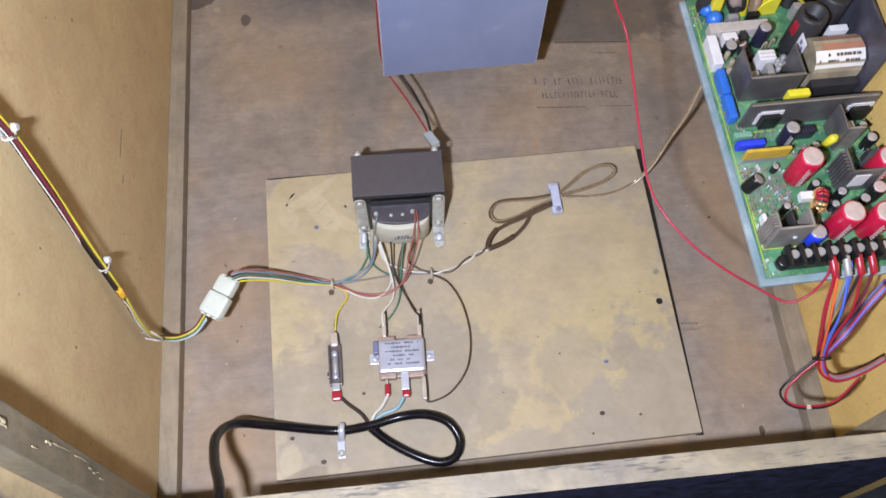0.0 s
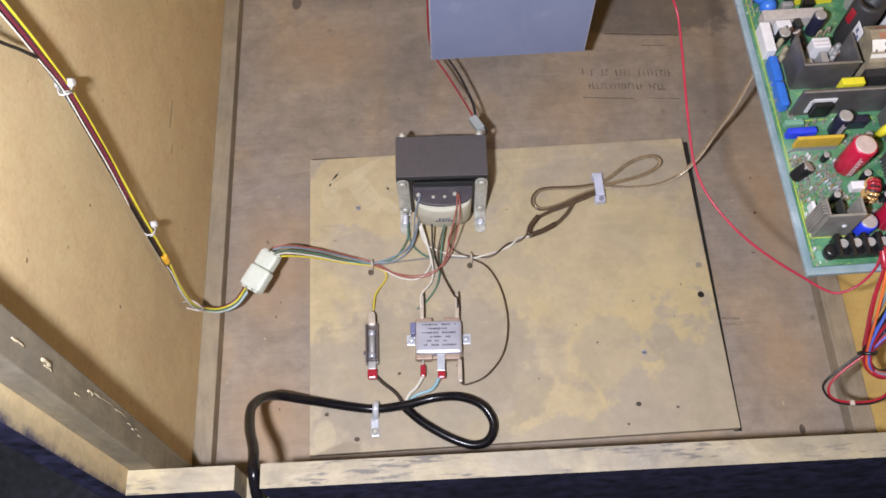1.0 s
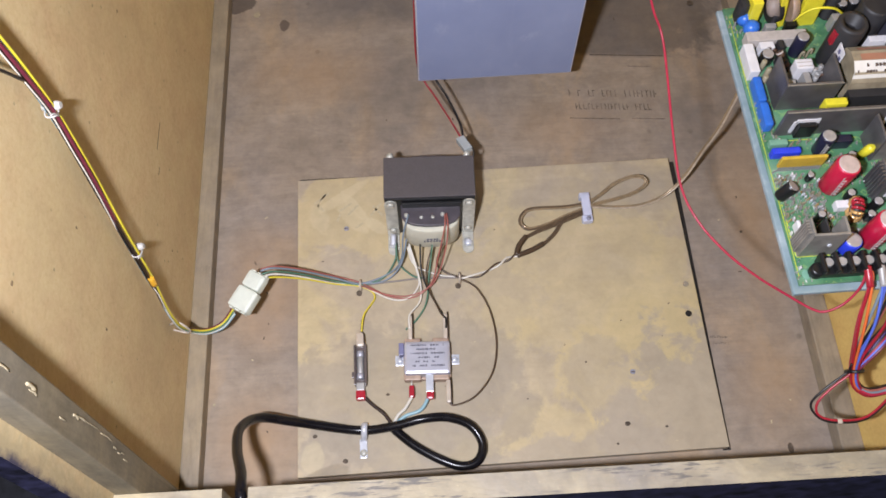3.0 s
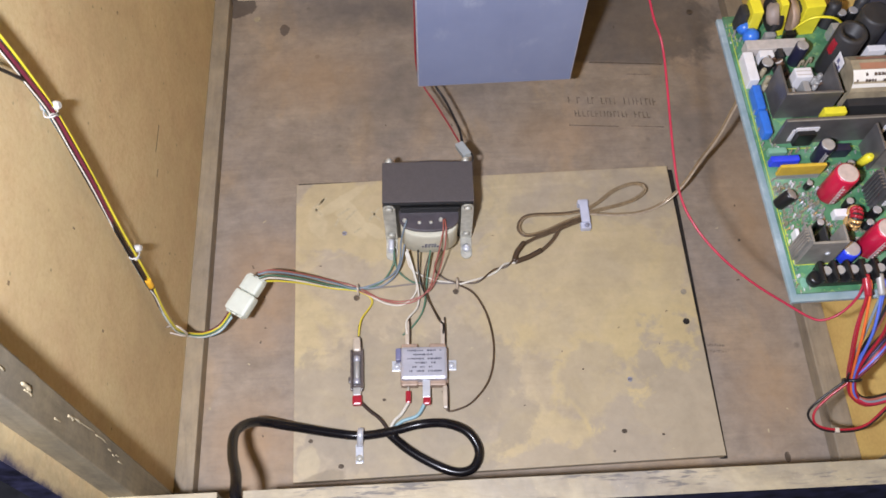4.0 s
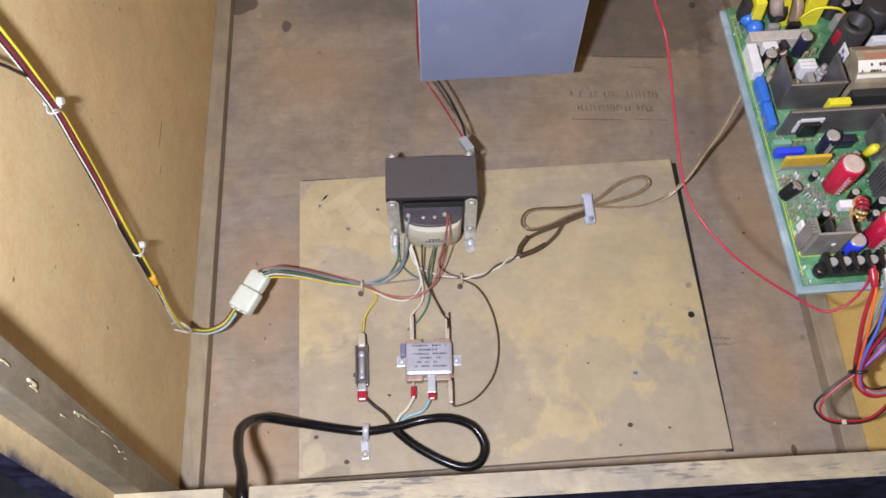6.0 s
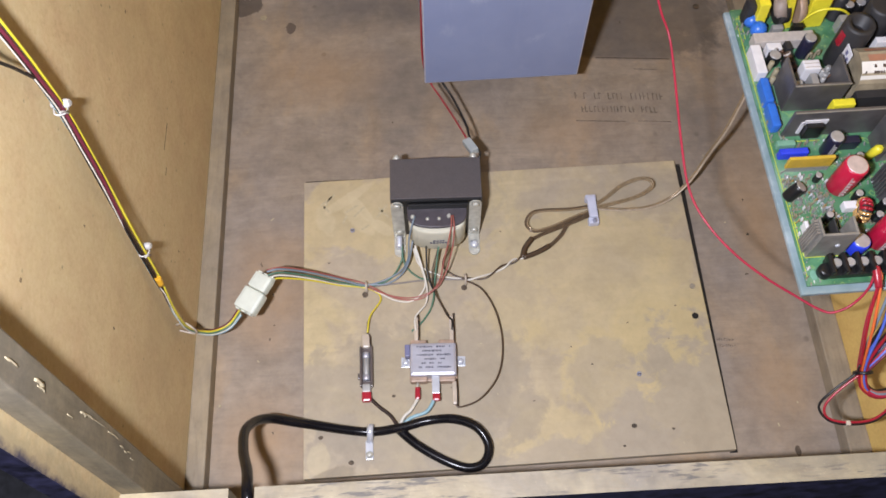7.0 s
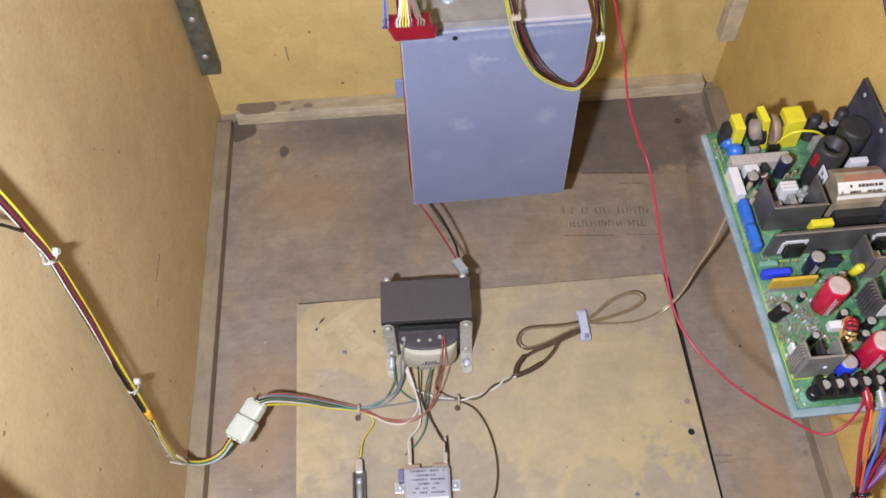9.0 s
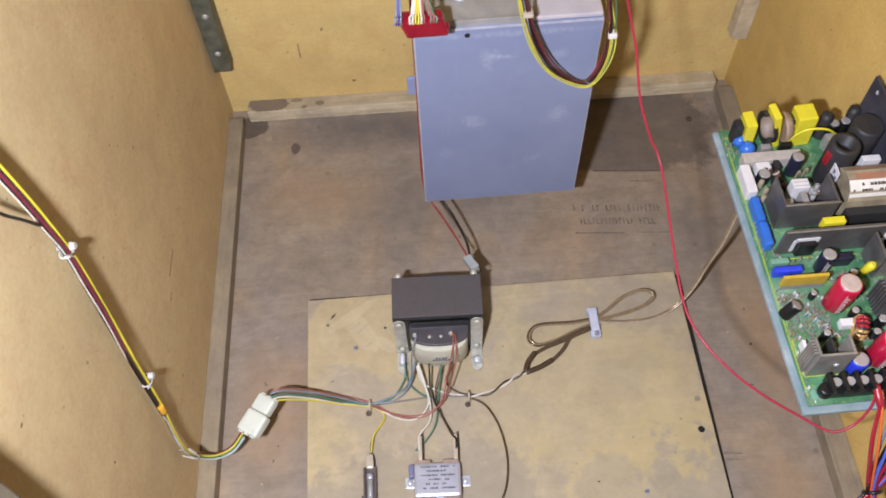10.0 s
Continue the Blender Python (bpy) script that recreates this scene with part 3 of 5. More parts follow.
def disc(x, y, z, r, h=0.0006, n=14, squash=1.0, axis=(0, 0, 1)):
    bm = rod(bmesh.new(), (0, 0, 0), r, h, n, axis)
    for v in bm.verts:
        v.co.y *= squash
    bmesh.ops.translate(bm, verts=bm.verts, vec=(x, y, z))
    return bm


for x, y, r, q in ((0.285, 0.262, 0.0030, 1.8), (0.285, 0.507, 0.0016, 1)):
    part("knot", disc(x, y, 0.0, r, 0.0005, squash=q), M_dark, floor)
for x, y, r in ((-0.274, 0.852, 0.0045), (0.254, 0.613, 0.0015), (-0.30, 0.34, 0.0015)):
    part("chip", disc(x, y, 0.0, r, 0.001, 6), M_edge, floor)
rnd = random.Random(31)
for x0, x1, y, tall, gap in ((0.113, 0.217, 0.708, 0.0095, 0.30), (0.119, 0.212, 0.688, 0.0085, 0.34), (0.226, 0.243, 0.384, 0.0026, 0.1), (0.228, 0.246, 0.377, 0.0022, 0.1)):
    x, k = x0, tall / 0.0095
    while x < x1:
        w = rnd.uniform(0.0022, 0.0042) * k ** 0.5
        yy = y - 0.07 * (x - x0)
        bm = boxed(x, x + 0.0011 * k ** 0.4, yy - tall / 2, yy + tall / 2, 0.0, 0.0003)
        if rnd.random() < 0.7:
            q = rnd.choice((-0.45, 0.0, 0.42)) * tall
            brick_box(bm, x + 0.0011 * k ** 0.4, x + w, yy + q - 0.0006, yy + q + 0.0006, 0.0, 0.0003)
        part("stamp_bar", bm, M_stamp, floor, "faded stamped character")
        x += w + rnd.uniform(0.0012, 0.0024) * k ** 0.5 + (0.007 * k if rnd.random() < gap * 0.5 else 0)
for x, y, l, w in ((0.192, 0.7610, 0.092, 0.0012), (0.140, 0.6690, 0.060, 0.0010), (0.205, 0.6650, 0.040, 0.0007), (0.206, 0.743, 0.030, 0.0008)):
    bm = boxed(-l / 2, l / 2, -w / 2, w / 2, 0, 0.0003)
    bm.transform(pose(x, y, 0, 0, 0, -4.5))
    part("scratch", bm, M_dark if y > 0.75 else M_stamp, floor)
part("nail_head", disc(0.287, 0.839, 0.0, 0.0042, 0.0012), M_dark, floor, "dusty nail head")

# ---- the loose panel ----
panel = thing("mounting_panel", (0, 0.43, 0.0), "stained tan plywood panel screwed to the cabinet floor", "panel")
part("board", boxed(-0.2155, 0.2160, 0.262, 0.600, 0.0005, 0.010, bevel=0.0008), M_panel, panel)
for x, y in ((0.132, 0.346), (-0.161, 0.534)):
    bm = rod(bmesh.new(), (x, y, 0.0098), 0.0027, 0.0009, 16)
    brick_box(bm, x - 0.0018, x + 0.0018, y - 0.0004, y + 0.0004, 0.0104, 0.0109, mat=1)
    part("screw", bm, [M_screw, M_dark], panel, "blued countersunk screw")
part("hole", disc(0.2025, 0.406, 0.0099, 0.0036, 0.0004), M_joint, panel, "dark drilled hole")
part("screw", disc(0.206, 0.440, 0.0098, 0.003, 0.0016), M_edge, panel, "dusty screw head")
for x, y, r in ((0.118, 0.2925, 0.0030), (-0.123, 0.340, 0.0020), (-0.198, 0.302, 0.0026), (-0.168, 0.275, 0.0030), (0.157, 0.287, 0.0016), (0.105, 0.273, 0.0015), (0.085, 0.36, 0.0012)):
    part("dent", disc(x, y, 0.0099, r, 0.0003, 9, 0.8), M_dark, panel, "dark dent in the plywood")

# black strips stand in for the shadow gap along the panel's edges
part("gap_shade", boxed(0.2162, 0.2238, 0.2635, 0.6025, 0.0, 0.0012), M_joint, floor, "dark strip painting the shade in the panel's joint")
part("gap_shade", boxed(-0.2150, 0.2175, 0.6003, 0.6030, 0.0, 0.0011), M_joint, floor, "dark strip painting the shade in the panel's joint")
rnd = random.Random(12)
for i in range(9):
    x, y, l = -0.165 + rnd.uniform(-0.03, 0.04), 0.555 + rnd.uniform(-0.02, 0.02), rnd.uniform(0.008, 0.022)
    bm = boxed(-l / 2, l / 2, -0.0012, 0.0012, 0, 0.0002)
    bm.transform(pose(x, y, 0.00995, 0, 0, rnd.choice((35, -55, 60)) + rnd.uniform(-12, 12)))
    part("scrape", bm, M_scrape, panel, "pale scrape in the plywood")
for i in range(14):
    x, y, l = rnd.uniform(-0.20, 0.20), rnd.uniform(0.27, 0.58), rnd.uniform(0.0010, 0.0026)
    bm = boxed(-l / 2, l / 2, -0.0005, 0.0005, 0, 0.0002)
    bm.transform(pose(x, y, 0.00995, 0, 0, rnd.uniform(0, 180)))
    part("scratch", bm, M_dark if i % 3 else M_scrape, panel, "short scratch in the plywood")
for i in range(18):
    x, y, l = rnd.uniform(-0.28, 0.31), rnd.choice((rnd.uniform(0.62, 0.86), rnd.uniform(0.28, 0.6))), rnd.uniform(0.0012, 0.005)
    if y < 0.6 and -0.22 < x < 0.224:
        x = rnd.choice((-0.26, 0.27)) + rnd.uniform(-0.03, 0.03)
    bm = boxed(-l / 2, l / 2, -0.0006, 0.0006, 0, 0.0003)
    bm.transform(pose(x, y, 0, 0, 0, rnd.uniform(0, 180)))
    part("scratch", bm, M_dark if i % 3 else M_scrape, floor)

for y0, y1, z, w in ((0.545, 0.575, 0.171, 0.0008), (0.523, 0.532, 0.160, 0.0007), (0.335, 0.337, 0.242, 0.0015), (0.308, 0.311, 0.395, 0.0013), (0.385, 0.3865, 0.319, 0.0014), (0.60, 0.603, 0.30, 0.0012), (0.47, 0.472, 0.10, 0.0013)):
    part("scratch", boxed(XL - 0.0005, XL + 0.0002, y0, y1, z - w, z + w), M_wall_mark, bpy.data.objects["wall_left"])

for x, z, w, h in ((-0.218, 0.105, 0.0008, 0.012), (-0.185, 0.139, 0.0012, 0.002), (-0.155, 0.046, 0.002, 0.002), (0.20, 0.12, 0.0012, 0.0012), (0.27, 0.16, 0.001, 0.004), (0.165, 0.075, 0.0015, 0.001)):
    part("scratch", boxed(x - w, x + w, YF - 0.0002, YF + 0.0005, z - h, z + h), M_wall_mark, bpy.data.objects["wall_front"])

# nails in the post
post = bpy.data.objects["trim_4"]
rnd = random.Random(9)
for y, z, r, long in ((0.232, 0.428, 0.0007, 0.016), (0.2325, 0.393, 0.0013, 0.013), (0.2305, 0.389, 0.0006, 0.012), (0.229, 0.345, 0.0005, 0.010), (0.236, 0.326, 0.0009, 0.010), (0.2375, 0.316, 0.0007, 0.014), (0.2395, 0.298, 0.0004, 0.030), (0.2385, 0.270, 0.0004, 0.024), (0.236, 0.252, 0.0005, 0.008), (0.2355, 0.243, 0.0005, 0.007), (0.2365, 0.236, 0.0004, 0.006), (0.234, 0.228, 0.0005, 0.009)):
    yy = y + LEAN_BACK * (z - SILL) + 0.001
    bend = rnd.uniform(-0.001, 0.001)
    bm = tube(bmesh.new(), [(-0.3053, yy - 0.4 * r, z - long / 2), (-0.3046, yy + bend, z), (-0.3053, yy + 0.6 * bend, z + long / 2)], r, 5, 3)
    for v in bm.verts:
        v.co.y += rnd.uniform(-0.5, 0.5) * r
    part("splinter", bm, M_scrape, post, "pale torn wood")
for z in (0.13, 0.19, 0.26):
    part("rivet", lathe(bmesh.new(), (XL + 0.012, 0.8838, z), [(0.004, 0), (0.0034, 0.0012), (0.001, 0.002)], 12, (0, -1, 0)), M_steel, bpy.data.objects["trim_6"], "bright rivet")

# ---- grey box on the front wall ----
box = thing("coin_box", (0.02, 0.79, 0.07), "blue-grey enamelled metal box fixed to the front wall", "metal box")
bx0, bx1, by0, by1, bz0, bz1 = -0.070, 0.1025, 0.676, 0.897, 0.0825, 0.3445
bm = boxed(bx0, bx1, by0, by1, bz0, bz1, bevel=0.0016)
for f in bm.faces:
    f.material_index = 1 if f.calc_area() < 0.002 else 0
part("body", bm, [M_grey_box, M_worn_edge], box)
bm = boxed(bx0 + 0.001, 0.030, by0 + 0.006, by1, bz1, bz1 + 0.004, bevel=0.001)
brick_box(bm, bx0 + 0.001, 0.030, by0 + 0.003, by0 + 0.0058, bz1 - 0.0008, bz1 + 0.007, bevel=0.0008)
lid = part("top_plate", bm, M_galv, box, "galvanised top plate with a folded lip")
part("cover", boxed(0.0325, bx1 - 0.001, by0 + 0.003, by1, bz1 + 0.0002, bz1 + 0.005, bevel=0.0015), M_cover, box, "whitish lid plate")
for x, y in ((-0.024, 0.713), (-0.053, 0.725), (0.004, 0.800)):
    part("rivet", lathe(bmesh.new(), (x, y, bz1 + 0.004), [(0.0062, 0), (0.0056, 0.0016), (0.0024, 0.0026)], 14), M_chrome, lid)
part("hole", disc(-0.021, by0 - 0.0006, 0.3365, 0.0026, 0.0009, 12, axis=(0, 1, 0)), M_black, box, "dark hole")
bm = boxed(bx0 - 0.009, bx0 + 0.0005, 0.700, 0.703, 0.238, 0.262, bevel=0.001)
part("tab", bm, M_grey_box, box, "small bent side tab")
part("wall_flange", boxed(bx0 + 0.02, bx1 - 0.02, by1 - 0.001, YF + 0.001, bz0 + 0.05, bz1 - 0.03), M_galv, box)


# ---- wires ----
def wire(parent, pts, r, mat, name="wire", label="", steps=7, n=8):
    return part(name, tube(bmesh.new(), pts, r, n, steps), mat, parent, label)


def beside(pts, dx, dy, dz=0.0, seed=0, jitter=0.0):
    rnd = random.Random(seed)
    return [(x + dx + rnd.uniform(-jitter, jitter), y + dy + rnd.uniform(-jitter, jitter), z + dz + rnd.uniform(-jitter, jitter) * 0.5) for x, y, z in pts]


R = 0.00098
lead = thing("coin_box_lead", (-0.02, 0.60, 0.07), "red and black wire pair ending in a nylon plug", "wire")
wire(lead, [(-0.070, 0.715, 0.36), (-0.0696, 0.700, 0.30), (-0.0702, 0.695, 0.20), (-0.0708, 0.690, 0.11), (-0.064, 0.684, 0.076), (-0.053, 0.667, 0.068), (-0.039, 0.633, 0.072), (-0.0285, 0.600, 0.082)], 0.0011, W_red)
wire(lead, [(-0.062, 0.75, 0.078), (-0.053, 0.690, 0.078), (-0.039, 0.663, 0.070), (-0.028, 0.627, 0.073), (-0.0255, 0.600, 0.083)], 0.0014, W_black)
wire(lead, [(-0.022, 0.588, 0.086), (-0.017, 0.582, 0.086), (-0.0165, 0.575, 0.088), (-0.0185, 0.569, 0.084)], 0.0009, W_black)
bm = boxed(-0.0048, 0.0048, -0.010, 0.010, -0.0035, 0.0035, bevel=0.0011)
bmesh.ops.transform(bm, matrix=pose(-0.0255, 0.5895, 0.083, -12, 0, 24), verts=bm.verts)
part("plug", bm, M_nylon_w, lead, "milky nylon plug")

# harness along the side wall
wallh = thing("side_wall_harness", (-0.316, 0.41, 0.02), "bundle of coloured wires tied to the fibre board wall", "wire harness")
spine = [(-0.3208, 0.4150, 0.7600), (-0.3208, 0.4235, 0.5944), (-0.3188, 0.4325, 0.4714), (-0.3183, 0.4345, 0.4350), (-0.3183, 0.4358, 0.3990), (-0.3185, 0.4320, 0.3600), (-0.3188, 0.4265, 0.3150), (-0.3188, 0.4185, 0.2550), (-0.3185, 0.4135, 0.2120), (-0.3185, 0.4090, 0.1740)]
tail = [(-0.3178, 0.4055, 0.158), (-0.3175, 0.4005, 0.136), (-0.3165, 0.3970, 0.116), (-0.3150, 0.3965, 0.092), (-0.309, 0.4010, 0.068), (-0.298, 0.4050, 0.055), (-0.284, 0.4125, 0.052), (-0.272, 0.4235, 0.060)]
# colour, offsets along the wall and out of it, offset on the floor run, thickness
for k, (mat, dy, dx, dt, thick) in enumerate(((W_yellow, 0.0034, 0.0020, 0.0006, 1.05), (W_blue, 0.0014, 0.0014, 0.0022, 0.55), (W_maroon, -0.0004, 0.0016, 0.0036, 1.40), (W_dkbrown, 0.0010, -0.0005, 0.0028, 1.0), (W_white, -0.0034, 0.0004, -0.0026, 0.55), (W_green, 0.0016, -0.0026, -0.0012, 0.9), (W_cyan, 0.0020, -0.0034, -0.0036, 0.75), (W_black, 0.0004, -0.0022, 0.0014, 1.0))):
    rnd = random.Random(k)
    tight = (1.15, 1.15, 1.1, 1.0, 0.7, 0.95, 0.9, 0.7, 0.45, 0.35)
    j = []
    for i, ((x, y, z), w) in enumerate(zip(spine, tight)):
        # the white strand and the maroon one slip behind the others lower down
        behind = (0.0030 if mat in (W_white, W_maroon, W_blue) and i > 6 else 0.0)
        j.append((x + dx - behind, y + dy * w + 0.8 * behind + rnd.uniform(-0.0005, 0.0005), z - 0.5 * dy))
    for i, (x, y, z) in enumerate(tail):
        u = i / 7
        high = {W_yellow: 0.0030, W_green: 0.0014, W_white: 0.0010}
        hide = 0.0030 if mat in (W_maroon, W_blue) and i < 4 else 0.0
        j.append((x + dx * (1 - u) * 0.5 - dt * 0.35 * u - hide, y + dy * 0.35 * (1 - u) + dt * u + hide, z + u * high.get(mat, 0.0)))
    wire(wallh, j, R * thick, mat)
wire(wallh, [(-0.318, 0.395, 0.52), (-0.317, 0.408, 0.485), (-0.317, 0.4195, 0.462), (-0.3175, 0.4300, 0.440)], R * 1.2, W_black)
part("tape", tube(bmesh.new(), [(-0.3178, 0.4105, 0.182), (-0.3172, 0.4080, 0.171)], 0.0029, 10, 4), W_orange, wallh, "orange tape band")

for y, z in ((0.435, 0.3985), (0.4170, 0.2200)):
    tie = thing("cable_tie_mount", (XL, y, z), "white nylon cable tie nailed to the side wall", "cable tie", "ties on the side wall")
    part("head", lathe(bmesh.new(), (XL, y + 0.005, z - 0.001), [(0.0025, 0), (0.0032, 0.003), (0.0032, 0.011), (0.0022, 0.0130)], 12, (1, 0, 0.15)), M_tie, tie)
    part("strap", tube(bmesh.new(), [(-0.316, y + 0.005, z - 0.002), (-0.3140, y + 0.001, z - 0.001), (-0.3150, y - 0.004, z + 0.001), (-0.320, y - 0.005, z + 0.002), (-0.323, y + 0.002, z)], 0.0007, 6, 5), M_tie, tie)
    part("tail", tube(bmesh.new(), [(-0.311, y - 0.005, z + 0.003), (-0.310, y - 0.010, z + 0.012), (-0.311, y - 0.013, z + 0.015)], 0.0007, 6, 5), M_tie, tie)
clip = thing("wall_wire_tie", (-0.326, 0.401, 0.08), "small pale tie holding wires to the side wall above the cleat", "cable tie")
part("strap", tube(bmesh.new(), [(-0.3265, 0.4015, 0.090), (-0.3170, 0.4000, 0.098), (-0.3100, 0.3965, 0.094), (-0.3085, 0.3960, 0.082), (-0.3150, 0.3985, 0.073), (-0.3265, 0.4005, 0.078)], 0.0011, 6, 5), M_clear, clip)

# inline nylon plug
plug = thing("inline_connector", (-0.2575, 0.4395, 0.0), "milky white nylon plug joining two wire bundles", "connector")
PM = pose(-0.2560, 0.4400, 0.066, 8, -5, -34)
for nm, a in (("socket_half", (-0.0122, 0.0122, -0.021, 0.003, -0.0065, 0.0065)), ("plug_half", (-0.0105, 0.0105, 0.0032, 0.021, -0.0052, 0.0072))):
    bm = boxed(*a, bevel=0.0034)
    for i in (-1, 0, 1):
        brick_box(bm, i * 0.0072 - 0.0022, i * 0.0072 + 0.0022, a[2] - 0.0012 if a[2] < 0 else a[3] - 0.001, a[2] + 0.001 if a[2] < 0 else a[3] + 0.0012, -0.003, 0.003)
    bmesh.ops.transform(bm, matrix=PM, verts=bm.verts)
    part(nm, bm, M_nylon, plug)

# wires between plug, ties, transformer and filter
har = thing("panel_harness", (-0.10, 0.46, 0.010), "tangle of thin coloured wires tied down on the panel", "wire harness")
run = [(-0.244, 0.4585, 0.070), (-0.230, 0.462, 0.067), (-0.205, 0.4665, 0.045), (-0.175, 0.467, 0.022), (-0.147, 0.463, 0.0145)]


def lead_in(k):
    dy, dz = ((0.004, 0.002), (0.0015, 0.003), (-0.001, 0.0), (-0.0035, -0.001), (0.0, -0.002), (-0.0055, 0.001))[k]
    return [(x, y + dy * (1 if i < 4 else 0.4), z + dz * (1 if i < 4 else 0.4)) for i, (x, y, z) in enumerate(run)]


wire(har, lead_in(0) + [(-0.117, 0.447, 0.0145), (-0.090, 0.443, 0.017), (-0.070, 0.455, 0.026), (-0.062, 0.474, 0.046), (-0.0570, 0.4845, 0.064), (-0.0530, 0.4960, 0.0785), (-0.0522, 0.5085, 0.0800)], R * 0.8, W_red_dull)
wire(har, lead_in(1) + [(-0.115, 0.472, 0.019), (-0.101, 0.482, 0.032), (-0.0975, 0.494, 0.060), (-0.0930, 0.5020, 0.0780), (-0.0900, 0.5100, 0.0795)], R, W_greyblue)
wire(har, lead_in(2) + [(-0.122, 0.468, 0.017), (-0.108, 0.486, 0.022), (-0.106, 0.500, 0.030)], R, W_green)
wire(har, lead_in(3) + [(-0.117, 0.4445, 0.014), (-0.097, 0.4425, 0.0155), (-0.084, 0.456, 0.019), (-0.086, 0.474, 0.024), (-0.093, 0.495, 0.036)], R, W_white)
wire(har, lead_in(4) + [(-0.116, 0.464, 0.0135), (-0.079, 0.466, 0.0135), (-0.039, 0.4635, 0.014)], R, W_grey)
wire(har, [(-0.244, 0.453, 0.068), (-0.230, 0.456, 0.064), (-0.205, 0.461, 0.044), (-0.175, 0.463, 0.021), (-0.146, 0.4605, 0.0135), (-0.132, 0.448, 0.0135), (-0.144, 0.426, 0.019), (-0.1475, 0.408, 0.017)], R, W_yellow)
wire(har, [(-0.094, 0.499, 0.045), (-0.100, 0.481, 0.030), (-0.110, 0.470, 0.020), (-0.125, 0.464, 0.015), (-0.147, 0.464, 0.0155)], R, W_greyblue)
wire(har, [(-0.106, 0.505, 0.026), (-0.104, 0.484, 0.017), (-0.091, 0.470, 0.014), (-0.080, 0.466, 0.0145)], R, W_green)
wire(har, [(-0.0505, 0.5085, 0.0800), (-0.050, 0.4960, 0.0785), (-0.0515, 0.4850, 0.064), (-0.056, 0.474, 0.046), (-0.061, 0.465, 0.033), (-0.072, 0.452, 0.022), (-0.095, 0.445, 0.017), (-0.120, 0.449, 0.0155), (-0.147, 0.461, 0.016)], R * 0.8, W_red_dull)
wire(har, [(-0.094, 0.497, 0.030), (-0.087, 0.480, 0.019), (-0.061, 0.468, 0.0145), (-0.039, 0.4645, 0.0145)], R, W_white)
wire(har, [(-0.054, 0.496, 0.040), (-0.063, 0.480, 0.021), (-0.054, 0.470, 0.016), (-0.039, 0.4635, 0.015)], R, W_brown)
wire(har, [(-0.092, 0.497, 0.038), (-0.086, 0.477, 0.026), (-0.082, 0.455, 0.020), (-0.084, 0.437, 0.018), (-0.096, 0.421, 0.021), (-0.0965, 0.406, 0.021)], R, W_white)
wire(har, [(-0.066, 0.497, 0.040), (-0.072, 0.468, 0.021), (-0.077, 0.437, 0.016), (-0.088, 0.419, 0.0145), (-0.101, 0.408, 0.013)], R, W_green)
wire(har, [(-0.080, 0.494, 0.040), (-0.080, 0.467, 0.023), (-0.071, 0.442, 0.019), (-0.062, 0.421, 0.020), (-0.058, 0.414, 0.022), (-0.0585, 0.404, 0.021)], R, W_black)
wire(har, [(-0.066, 0.496, 0.036), (-0.075, 0.470, 0.026), (-0.073, 0.448, 0.022), (-0.064, 0.424, 0.020), (-0.060, 0.416, 0.022)], R * 0.8, W_brown)
wire(har, [(-0.039, 0.462, 0.015), (-0.022, 0.449, 0.016), (-0.010, 0.422, 0.016), (-0.0065, 0.387, 0.0155), (-0.014, 0.354, 0.0155), (-0.033, 0.331, 0.0155), (-0.052, 0.323, 0.0155), (-0.060, 0.3245, 0.016), (-0.0595, 0.336, 0.0175)], R, W_brown)
for x, y in ((-0.147, 0.4625), (-0.0395, 0.4635)):
    t = thing("wire_tie", (x, y, 0.010), "small translucent tie holding wires to the panel", "cable tie", "ties on the panel")
    part("strap", tube(bmesh.new(), [(x, y - 0.005, 0.0102), (x, y - 0.0045, 0.017), (x, y, 0.0205), (x, y + 0.0045, 0.017), (x, y + 0.005, 0.0102)], 0.0013, 6, 5), M_clear, t)
    part("nail_head", disc(x - 0.002, y - 0.008, 0.0099, 0.0032, 0.0016), M_dark, t, "dark nail head")


# ---- transformer ----
trafo = thing("power_transformer", (-0.066, 0.55, 0.010), "dark laminated steel transformer with cream coil and zinc feet", "transformer", m=pose(-0.0675, 0.5495, 0, 0, 0, -2.0) @ pose(0.066, -0.55, 0))
TX0, TX1, TY0, TY1, TZ = -0.1125, -0.0165, 0.5235, 0.5765, 0.0885
part("core", boxed(TX0, TX1, 0.5257, TY1 - 0.002, 0.0105, TZ, bevel=0.0008), M_core, trafo)
part("end_frame", boxed(TX0 + 0.001, TX1 - 0.001, 0.5237, 0.5254, 0.0105, 0.0875, bevel=0.0008), M_black, trafo, "black insulating frame")


def coil_end(y0, depth):
    """Half-round coil end standing out of the core window."""
    bm = bmesh.new()
    n, rings = 14, []
    for z, s in ((0.029, 0.94), (0.033, 1.0), (0.067, 1.0), (0.0710, 0.97)):
        ring = [bm.verts.new((-0.0640 + 0.0308 * s * math.cos(math.pi * i / n), y0 + depth * s * math.sin(math.pi * i / n) ** 0.45, z)) for i in range(n + 1)]
        rings.append(ring)
    for a, b in zip(rings, rings[1:]):
        for i in range(n):
            bm.faces.new((a[i], a[i + 1], b[i + 1], b[i])).smooth = True
        bm.faces.new((a[n], a[0], b[0], b[n]))
    bm.faces.new(rings[0][::-1])
    bm.faces.new(rings[-1])
    return bm


